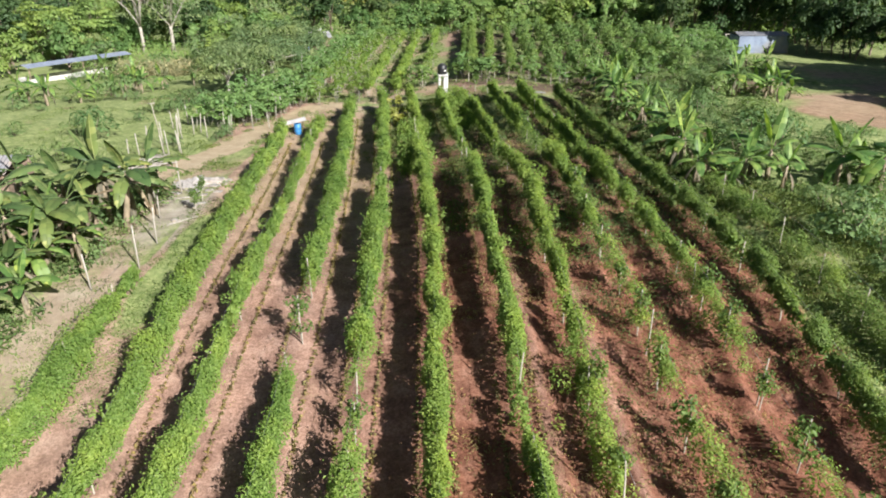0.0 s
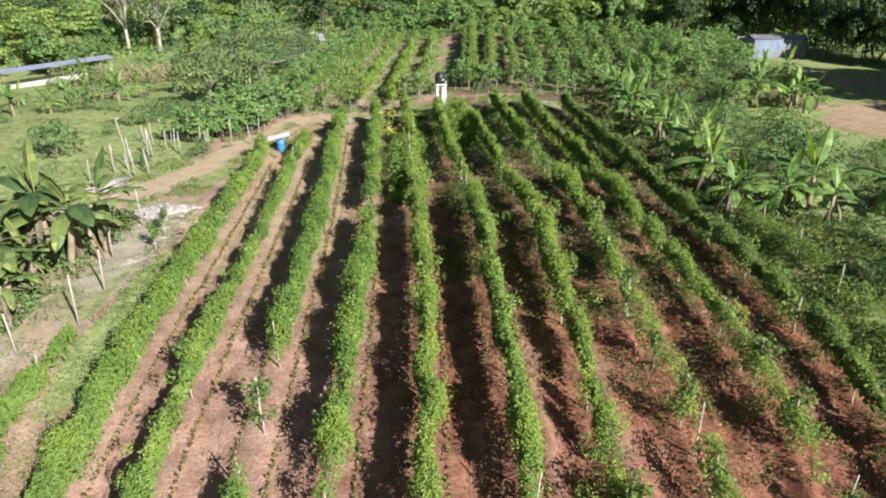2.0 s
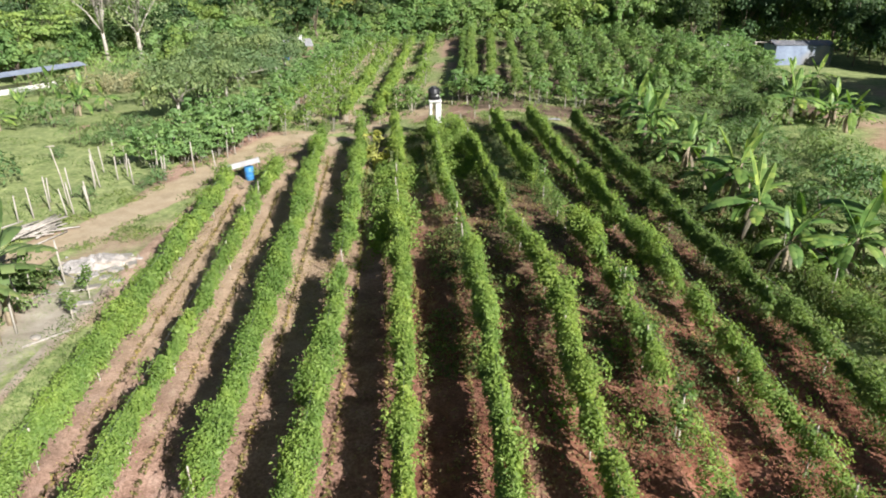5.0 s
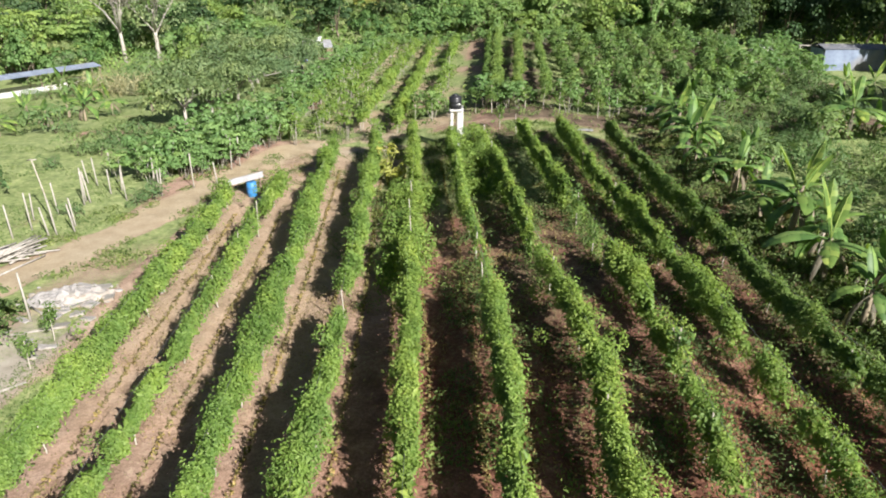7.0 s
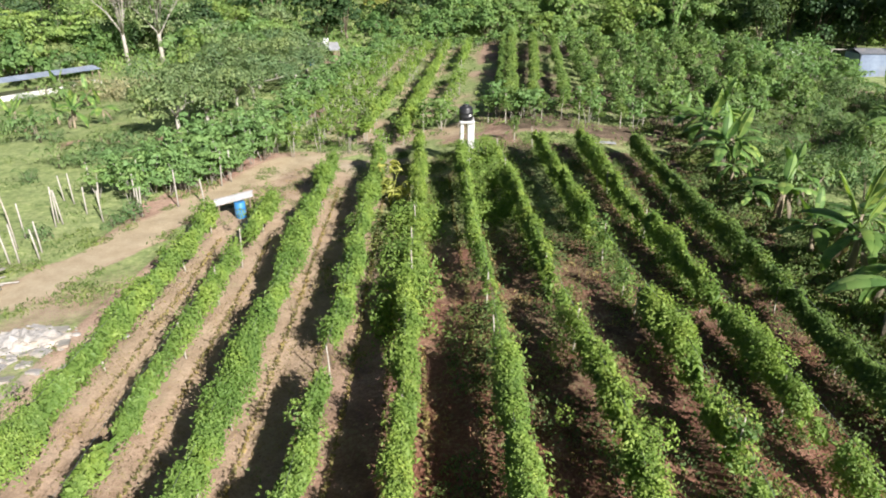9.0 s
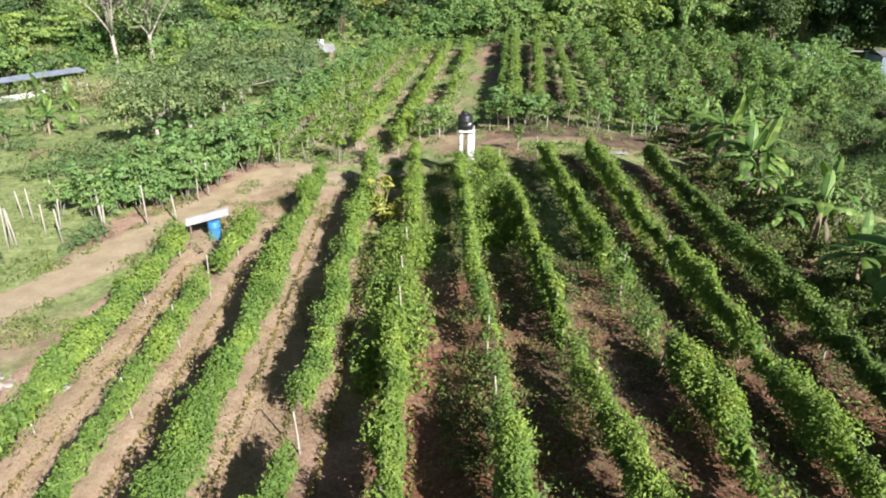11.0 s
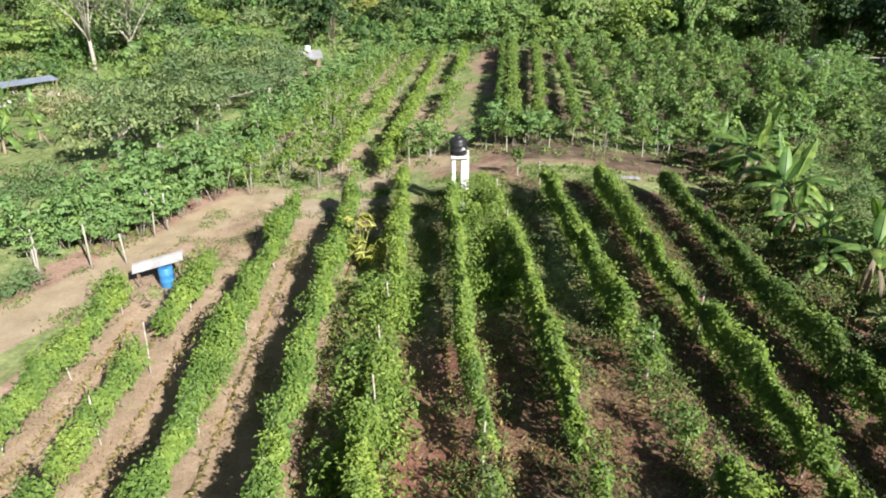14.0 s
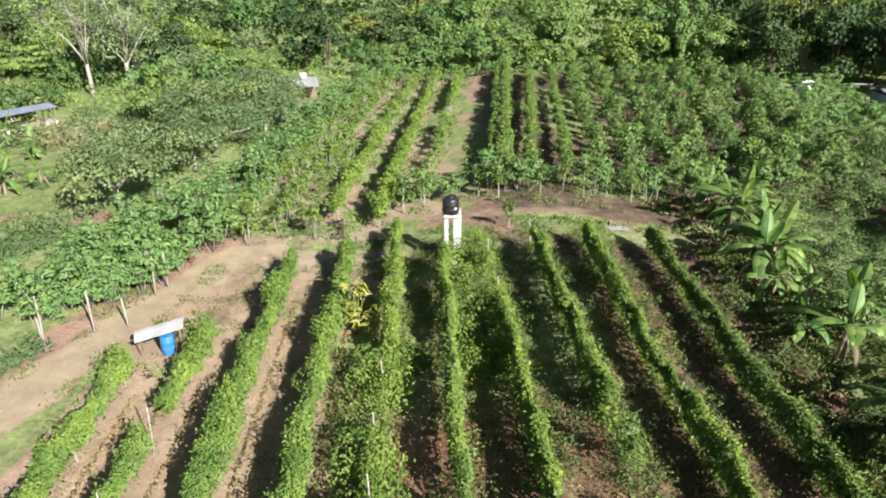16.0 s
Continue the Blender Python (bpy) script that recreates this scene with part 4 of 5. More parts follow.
mounds("weed_mounds", x, y, 0.05, 0.4, 0.28, 30, 0.11, M_FIELD_WEED, "knee-high ragged weeds between the eastern vine rows")


x, y = scatter(330, (-25, -16.2, 20, 36.5), lambda x, y: (vnoise(x, y, 2.2, 44) > 0.35) * (x < -16.9 + 0.25 * (y - 28)))
mounds("yard_growth", x, y, 0.1, 0.7, 0.42, 40, 0.16, M_BUSH, "leafy weeds and suckers round the western banana plants")


def leafy_plant(seed, name, label, category, group, stems, height, reach, clumps, per, leaf, material, bark, girth=0.022, aspect=0.42, low=0.55, squash=0.65):
    """Thin stems from one root, each with lumps of leaves along its upper part."""
    r = random.Random(seed)
    top = empty(name, Matrix(), label, category, group)
    P, N = [], []
    for k in range(stems):
        a, d = 6.283 / stems * k + r.uniform(-0.5, 0.5), reach * r.uniform(0.5, 1.1)
        h = height * r.uniform(0.75, 1.1)
        tip = Vector((d * math.cos(a), d * math.sin(a), h))
        root = Vector((0.05 * math.cos(a), 0.05 * math.sin(a), -0.15))
        mid = root.lerp(tip, 0.5) + Vector((r.uniform(-0.1, 0.1), r.uniform(-0.1, 0.1), 0.1))
        bm = bmesh.new()
        add_tube(bm, [root, mid, tip], [girth, girth * 0.75, girth * 0.35], 5)
        part("stem", bm, bark, top)
        for j in range(clumps):
            c = mid.lerp(tip, r.uniform(low - 0.6, 1.1)) + Vector((r.gauss(0, 0.2), r.gauss(0, 0.2), r.gauss(0, 0.1)))
            s = r.uniform(0.24, 0.42) * height / 1.8
            p, q = billow(c.x, c.y, max(0.3, c.z), s, s * squash, per)
            P.append(p)
            N.append(q)
    P, N = np.concatenate(P), np.concatenate(N)
    link_part("crown", leaf_mesh("crown", P, N, leaf * rng.uniform(0.6, 1.3, len(P)), aspect), material, top)
    return top


def cassava_plant(seed):
    return leafy_plant(seed, "cassava_plant", "cassava plant with bare pale stems and leafy dark green top", "cassava plant", "cassava plants", 3, 1.7, 0.65, 6, 26, 0.21, M_CASSAVA, M_PALE_BARK, 0.026, 0.5, 0.6, 0.38)


def sapling(seed):
    return leafy_plant(seed, "sapling", "thin young fruit sapling with sparse light green leaves", "sapling", "saplings", 3, 1.35, 0.3, 4, 16, 0.17, M_VINE, M_PALE_BARK, 0.024, 0.45, 0.6)


def crop_bush(seed):
    return leafy_plant(seed, "crop_bush", "rounded dark green crop bush in a planted row", "crop bush", "crop bushes", 4, 1.8, 0.24, 4, 25, 0.25, M_CROP, M_BARK, low=0.1, squash=0.8)


def bush(seed):
    top = empty("bush", Matrix(), "feathery grey-green bush among tall weeds", "bush", "bushes")
    P, N = [], []
    r = random.Random(seed)
    for k in range(3):
        a = 2.1 * k + r.uniform(-0.4, 0.4)
        bm = bmesh.new()
        add_tube(bm, [(0, 0, -0.1), (0.2 * math.cos(a), 0.2 * math.sin(a), 0.6), (0.5 * math.cos(a), 0.5 * math.sin(a), 1.3)], [0.03, 0.022, 0.01], 5)
        part("stem", bm, M_BARK, top)
    for k in range(9):
        p, q = billow(r.gauss(0, 0.55), r.gauss(0, 0.55), r.uniform(0.25, 1.3), 0.58, 0.48, 56)
        P.append(p)
        N.append(q)
    P, N = np.concatenate(P), np.concatenate(N)
    link_part("crown", leaf_mesh("crown", P, N, 0.2 * rng.uniform(0.5, 1.3, len(P)), 0.5), M_BUSH, top)
    return top


def spread_copies(make, count, spots, lo, hi):
    made = []
    for k, (x, y) in enumerate(spots):
        m = pose(x, y, gz(x, y), 0, 0, random.uniform(0, 360)) @ Matrix.Scale(random.uniform(lo, hi), 4)
        if len(made) < count:
            made.append(make(60 + len(made)))
            made[-1].matrix_basis = m
        else:
            copy_thing(made[k % count], m)


def along(points, n, width, seed):
    """Spots strewn along a line."""
    r = random.Random(seed)
    seg = [math.dist(a, b) for a, b in zip(points, points[1:])]
    out = []
    for k in range(n):
        s = (k + r.random()) / n * sum(seg)
        for (a, b), l in zip(zip(points, points[1:]), seg):
            if s <= l:
                q = s / l
                nx, ny = -(b[1] - a[1]) / l, (b[0] - a[0]) / l
                o = r.uniform(-width, width)
                out.append((a[0] + (b[0] - a[0]) * q + nx * o, a[1] + (b[1] - a[1]) * q + ny * o))
                break
            s -= l
    return out


cass = along([(-19.3, 57.0), (-17.8, 61.0), (-15.9, 67.3), (-16.0, 85.0), (-14.7, 108.0), (-12.0, 124.0)], 165, 1.9, 3) + along([(-18.2, 56.5), (-15.6, 63.0), (-13.2, 66.5)], 16, 0.7, 11)
cass += along([(-21.4, 55.0), (-20.6, 57.5), (-19.0, 59.0)], 6, 0.9, 33)
cass += along([(-19.6, 55.2), (-17.9, 56.8), (-16.2, 59.0), (-14.6, 61.4), (-12.9, 62.6)], 26, 0.75, 31)
cass += along([(-20.5, 61.0), (-19.5, 66.0), (-18.6, 72)], 14, 1.0, 8)
cass += along([(-3.2, 71.6), (6, 72.2), (18, 73.4), (24, 76.0)], 24, 0.8, 4)
cass += along([(20, 78), (30, 88), (33, 105), (32, 122)], 60, 2.2, 5)
cass += along([(35.0, 89.0), (37.0, 99.0), (39.5, 113.0)], 46, 2.0, 32)
cass += along([(-12, 119.5), (10, 120.5), (32, 118)], 40, 1.0, 6)
cass = [(x, y) for x, y in cass if road_gap(np.array([x]), np.array([y]))[0] > 0.95]
spread_copies(cassava_plant, 6, cass, 0.7, 1.25)
r = random.Random(77)
line = []
for xa, xb, ya, yb in ((-3.1, -2.5, 73, 92), (-11.7, -11.2, 68, 117), (-14.1, -13.2, 69, 116), (-8.3, -8.0, 92, 117), (-5.5, -5.5, 104, 118), (-10.1, -9.8, 70, 84)):
    y = ya
    while y < yb:
        line.append((xa + (xb - xa) * (y - ya) / (yb - ya) + r.gauss(0, 0.2), y))
        y += r.uniform(1.3, 2.3)
line += [(-14.3, 66.2), (-12.7, 64.6), (-13.4, 67.8), (-11.2, 66.0), (-10.0, 67.4), (-9.0, 65.6), (-7.2, 66.6), (-6.4, 64.9)]
spread_copies(sapling, 6, line, 0.8, 1.35)
line = []
for xa, xb in ((9.0, 11.4), (11.4, 14.4), (13.9, 17.5), (16.4, 20.8), (19.0, 24.2), (21.8, 27.8), (24.8, 31.4)):
    y = 75.0
    while y < 120:
        line.append((xa + (xb - xa) * (y - 73) / 38 + r.gauss(0, 0.22), y))
        y += r.choice((1.2, 1.3, 1.5, 1.8, 2.8))
spread_copies(crop_bush, 6, line, 0.85, 1.3)

brush = [(0.3, 60.9), (-20.9, 49.2)] + along([(19.5, 44), (22, 60), (24, 76)], 84, 4.6, 9) + along([(27.5, 70), (30, 82), (33, 86)], 46, 3.2, 10) + along([(19.8, 24), (21.5, 34), (26, 44)], 26, 1.8, 12)
brush += along([(28, 26), (30, 40), (28, 50)], 24, 3.0, 13) + along([(-46, 103.5), (-36, 104), (-30, 101)], 20, 2.2, 18) + along([(33, 108), (34.5, 113), (35, 118)], 12, 1.2, 19) + along([(-27, 61), (-23.5, 66)], 14, 1.7, 14) + along([(-46, 64), (-30, 72)], 9, 4.5, 15) + along([(-40, 52), (-27, 50), (-25, 58)], 4, 3.0, 20) + along([(-31, 42), (-26, 46)], 5, 2.0, 21) + along([(-52, 91), (-44, 95)], 9, 1.2, 22) + along([(-18.6, 51), (-17.6, 53)], 2, 0.3, 16)
spread_copies(bush, 5, brush, 0.55, 1.3)


# ---- trees ----
def tree(seed, height, spread, clumps, per, leaf, material, bark, label, bare=0.0, trunk=0.16, low=0.35, name="tree", group="trees", flat=0.35):
    """A tapered trunk, forking limbs and a crown of many leaf clumps with gaps."""
    r = random.Random(seed)
    top = empty(name, Matrix(), label, "tree", group)
    bm = bmesh.new()
    fork = height * low
    lean = (r.uniform(-0.1, 0.1) * height, r.uniform(-0.1, 0.1) * height)
    add_tube(bm, [(0, 0, -0.4), (lean[0] * 0.2, lean[1] * 0.2, fork * 0.5), (lean[0] * 0.5, lean[1] * 0.5, fork)], [trunk * 1.3, trunk, trunk * 0.8], 8)
    ends = []
    limbs = 6
    for k in range(limbs):
        a = 2 * math.pi * k / limbs + r.uniform(-0.4, 0.4)
        d, h = spread * r.uniform(0.45, 0.9), height * r.uniform(0.68, 0.98)
        if bare:
            d, h = spread * (0.35, 0.95)[k % 2] * r.uniform(0.85, 1.05), height * (0.98, 0.82)[k % 2]
        p0 = Vector((lean[0] * 0.5, lean[1] * 0.5, fork * r.uniform(0.8, 1.0)))
        p3 = Vector((lean[0] + d * math.cos(a), lean[1] + d * math.sin(a), h - 0.15 * d))
        p1, p2 = p0.lerp(p3, 0.33) + Vector((0, 0, 0.06 * height)), p0.lerp(p3, 0.68) + Vector((r.uniform(-0.3, 0.3), r.uniform(-0.3, 0.3), 0.05 * height))
        add_tube(bm, [p0, p1, p2, p3], [trunk * 0.55, trunk * 0.42, trunk * 0.26, trunk * 0.07], 5)
        ends += [p1, p2, p3]
        for j in range(8 if bare else 3):
            q = p1.lerp(p3, r.random())
            e = q + Vector((r.uniform(-1, 1), r.uniform(-1, 1), r.uniform(0.1, 1.0))) * spread * 0.35
            add_tube(bm, [q, q.lerp(e, 0.5) + Vector((0, 0, 0.1)), e], [trunk * 0.2, trunk * 0.12, trunk * 0.03], 4)
            ends.append(e)
            for i in range(5 if bare else 0):
                f = q.lerp(e, r.uniform(0.35, 1.0))
                w = f + Vector((r.uniform(-1, 1), r.uniform(-1, 1), r.uniform(-0.2, 1.0))) * spread * 0.2
                add_tube(bm, [f, w], [trunk * 0.07, trunk * 0.02], 3)
                ends.append(w)
    part("trunk", bm, bark, top)
    P, N = [], []
    n = int(clumps * (1 - bare))
    for k in range(n):
        if r.random() < 0.6:
            c = ends[r.randrange(len(ends))] + Vector((r.gauss(0, 0.25), r.gauss(0, 0.25), r.gauss(0.1, 0.2))) * spread * 0.4
        else:
            a, d = r.uniform(0, 6.283), spread * math.sqrt(r.random())
            c = Vector((lean[0] + d * math.cos(a), lean[1] + d * math.sin(a), height * (low + (1 - low) * (1 - 0.6 * (d / spread) ** 2) * r.uniform(0.12, 1.0))))
        s = spread * r.uniform(0.2, 0.38)
        p, q = billow(c.x, c.y, max(c.z, 0.5), s, s * (flat + 0.35), int(per * 14 * (s / spread) ** 2))
        P.append(p)
        N.append(q)
    if P:
        P, N = np.concatenate(P), np.concatenate(N)
        link_part("crown", leaf_mesh("crown", P, N, leaf * rng.uniform(0.6, 1.3, len(P)), 0.75), material, top)
    return top


def plant_trees(makers, spots):
    made = {}
    for k, (kind, x, y, s) in enumerate(spots):
        m = pose(x, y, gz(x, y), 0, 0, random.uniform(0, 360)) @ Matrix.Diagonal((s * random.uniform(0.85, 1.15), s * random.uniform(0.85, 1.15), s * random.uniform(0.85, 1.2), 1))
        if kind not in made:
            made[kind] = makers[kind]()
            made[kind].matrix_basis = m
        else:
            copy_thing(made[kind], m)


FOREST = "broad-leaved tree in the green wood behind the plots"
MAKERS = {
    "round": lambda: tree(1, 9.0, 3.8, 34, 56, 0.54, M_TREE, M_BARK, FOREST, low=0.1, flat=0.5),
    "tall": lambda: tree(2, 12.5, 3.4, 36, 56, 0.54, M_TREE_DARK, M_BARK, "tall dark green tree in the wood behind the plots", low=0.12, flat=0.55),
    "wide": lambda: tree(3, 8.0, 5.2, 38, 56, 0.54, M_TREE, M_BARK, FOREST, low=0.1, flat=0.4),
    "grey": lambda: tree(4, 8.5, 4.4, 28, 76, 0.4, M_TREE_GREY, M_PALE_BARK, "thin-crowned grey-green tree in the wood", low=0.14, flat=0.35),
    "yellow": lambda: tree(5, 7.5, 3.6, 26, 72, 0.42, M_TREE_YELLOW, M_BARK, "yellowish green tree in the wood", low=0.12, flat=0.45),
    "dark": lambda: tree(6, 10.0, 4.4, 38, 56, 0.54, M_TREE_DARK, M_BARK, "dense dark green tree in the wood", low=0.16, flat=0.5),
    "low": lambda: tree(7, 4.8, 3.0, 24, 76, 0.36, M_TREE, M_BARK, "low leafy tree at the edge of the wood", low=0.15, flat=0.45),
    "layered": lambda: tree(11, 10.0, 5.2, 46, 60, 0.4, M_TREE, M_BARK, "spreading tree with flat layers of leaves", low=0.2, flat=-0.18),
    "orchard": lambda: tree(8, 4.0, 3.0, 32, 105, 0.2, M_ORCHARD, M_PALE_BARK, "orchard tree with pale slanting trunk and grey-green leaves", trunk=0.14, low=0.36, group="orchard trees"),
    "orchard_b": lambda: tree(9, 3.7, 3.3, 34, 105, 0.2, M_ORCHARD, M_PALE_BARK, "wide orchard tree with pale limbs and grey-green leaves", trunk=0.14, low=0.32, group="orchard trees"),
    "bare": lambda: tree(10, 10.5, 5.6, 60, 60, 0.24, M_TREE_GREY, M_PALE_BARK, "pale-limbed tree with a thin grey-green crown", 0.3, trunk=0.25, low=0.34, group="bare trees", flat=0.0),
}
r = random.Random(5)
spots = [("orchard", -23.0, 69.8, 1.0), ("orchard_b", -22.4, 73.8, 1.0), ("orchard", -22.0, 79.5, 1.05), ("orchard_b", -22.2, 84.6, 1.0), ("orchard", -19.8, 91, 1.0), ("orchard_b", -25.5, 77, 1.0),
         ("orchard_b", -23.5, 90.5, 1.05), ("orchard", -20.0, 97, 1.0), ("orchard_b", -27.5, 90, 1.0), ("orchard", -24, 98, 1.0)]
spots += [("dark", -46, 128.5, 0.8), ("dark", -53, 129.5, 0.9), ("grey", -39, 119, 0.8), ("bare", -49.6, 123.2, 1.15), ("bare", -53.8, 120.8, 0.95), ("layered", -59.5, 113.0, 1.0), ("layered", -65, 109, 0.95), ("low", -28, 98, 1.0), ("low", -32, 96, 0.9), ("low", -35, 100, 1.0),
         ("tall", -68, 106, 1.0), ("low", -58.5, 121, 0.9), ("round", -70, 100, 1.0), ("low", -56, 100, 1.0), ("low", -62, 95, 1.0), ("dark", -68, 118, 1.1)]
# the first eleven, to (63, 80), are unseen, added to shade the clearing
spots += [("tall", 53, 57, 1.25), ("dark", 57, 61, 1.4), ("tall", 62, 65, 1.3), ("dark", 50, 52, 1.2), ("dark", 62, 57, 1.4), ("tall", 50, 62, 1.2), ("dark", 51.5, 66, 1.35), ("dark", 56, 71.5, 1.3), ("dark", 54.5, 68, 1.3), ("dark", 58.5, 74, 1.3), ("dark", 63, 80, 1.3), ("dark", 53, 90.5, 0.62), ("dark", 52, 94.5, 0.62), ("dark", 54, 93.5, 0.95), ("tall", 55.5, 95, 0.95), ("dark", 47, 121, 1.0), ("dark", 56.5, 90, 0.9), ("tall", 42, 120, 1.0), ("dark", 56, 112, 1.1), ("dark", 58, 96, 1.0), ("dark", 37.5, 118.5, 0.7), ("tall", 60, 86, 1.0), ("dark", 44, 118, 1.0), ("dark", 38, 121, 0.9), ("dark", 50, 118.5, 1.0), ("dark", 55, 117, 1.1), ("dark", 53.0, 99, 0.7), ("dark", 49.8, 97.0, 0.72), ("dark", 52.5, 92.5, 0.8), ("dark", 53.5, 105, 0.9), ("tall", 54.0, 109, 0.9), ("dark", 62, 104, 1.1)]
far = []
for y in np.arange(133, 216, 7.5):
    half = 12 + 0.66 * y
    for x in np.arange(-half, half, 7.2 + 0.012 * (y - 130)):
        px, py = x + r.uniform(-2.6, 2.6), y + r.uniform(-3, 3)
        if py < 134 and -14 < px < 30 and r.random() < 0.3:
            continue
        pick = r.choices(["round", "tall", "wide", "grey", "yellow", "dark", "low"], [24, 13, 22, 12, 4, 18, 9])[0]
        # mostly dark kinds here: real dark trees, and shade given by leaf colour
        if px > 26 and py < 160:
            pick = r.choice(["tall", "dark", "dark", "dark", "wide"])
        (spots if py < 142 else far).append((pick, px, py, r.uniform(0.62, 1.2)))
for k in range(26):
    spots.append((r.choice(["low", "low", "round", "wide", "low"]), -16 + 2.0 * k + r.uniform(-0.8, 0.8), r.uniform(123.5, 128) - 0.1 * max(0, 2 * k - 30), r.uniform(0.6, 0.95)))
for k in range(34):
    px = r.uniform(-78, -28)
    py = r.uniform(103, 132)
    if not (-56.5 < px < -42 and 111 < py < 127) and math.hypot(px + 20, py - 107) > 6 and not (-52 < px < -38 and py < 112):
        spots.append((r.choice(["round", "grey", "low", "low", "wide", "grey"]), px, py, r.uniform(0.6, 0.9)))
for k in range(18):
    spots.append((r.choice(["tall", "dark", "dark"]), r.uniform(36, 80), r.uniform(119, 134), r.uniform(0.8, 1.05)))
plant_trees(MAKERS, spots)


def distant_wood(kinds, material, label):
    """The wood far off, beyond counting: crowns of rounded lumps on the rising ground."""
    P, N = [], []
    for kind, x, y, s in far:
        if kind not in kinds:
            continue
        z, h = gz(x, y), (12.0 if kind == "tall" else 9.0) * s
        for k in range(10 if y < 170 else 8):
            a, d = r.uniform(0, 6.283), 3.7 * s * math.sqrt(r.random())
            c = r.uniform(1.0, 1.75) * (0.7 + 0.3 * s)
            p, q = billow(x + d * math.cos(a), y + d * math.sin(a), z + h * (0.4 + 0.52 * (1 - (d / (4.4 * s)) ** 2) * r.uniform(0.4, 1.0)), c, c * 0.85, 38)
            P.append(p)
            N.append(q)
    P, N = np.concatenate(P), np.concatenate(N)
    ob = new("distant_wood", leaf_mesh("distant_wood", P, N, 0.7 * rng.uniform(0.6, 1.3, len(P)), 0.75))
    ob.data.materials.append(material)
    tagged(ob, label, "wood", kind="stuff")


distant_wood(("round", "wide", "low"), M_TREE, "distant green wood on rising ground behind the farm")
distant_wood(("tall", "dark"), M_TREE_DARK, "distant dark green trees on rising ground")
distant_wood(("grey",), M_TREE_GREY, "distant grey-green trees on rising ground")
distant_wood(("yellow",), M_TREE_YELLOW, "distant yellowish trees on rising ground")

x, y = scatter(8500, (-120, 120, 100, 190), lambda x, y: (vnoise(x, y, 4.0, 36) > 0.25) * (y > 122) | ((x < -27) & (y > 108)) | (x > 55) | ((x < -14) & (y > 112)) | ((x > 34) & (y > 118)))
tufts("undergrowth", x, y, 7, 2.4, 0.5, M_TREE, "leafy undergrowth at the foot of the wood", "undergrowth", 0.55, 0.8)
x, y = scatter(1100, (-48.5, -34, 89, 101), lambda x, y: 0.9 * (np.abs(y - 95 + 0.35 * (x + 41)) < 3.4))
tufts("dry_maize", x, y, 9, 2.0, 0.5, M_STRAW, "patch of dry pale maize stalks by the pasture", "maize", 0.18, 0.25)


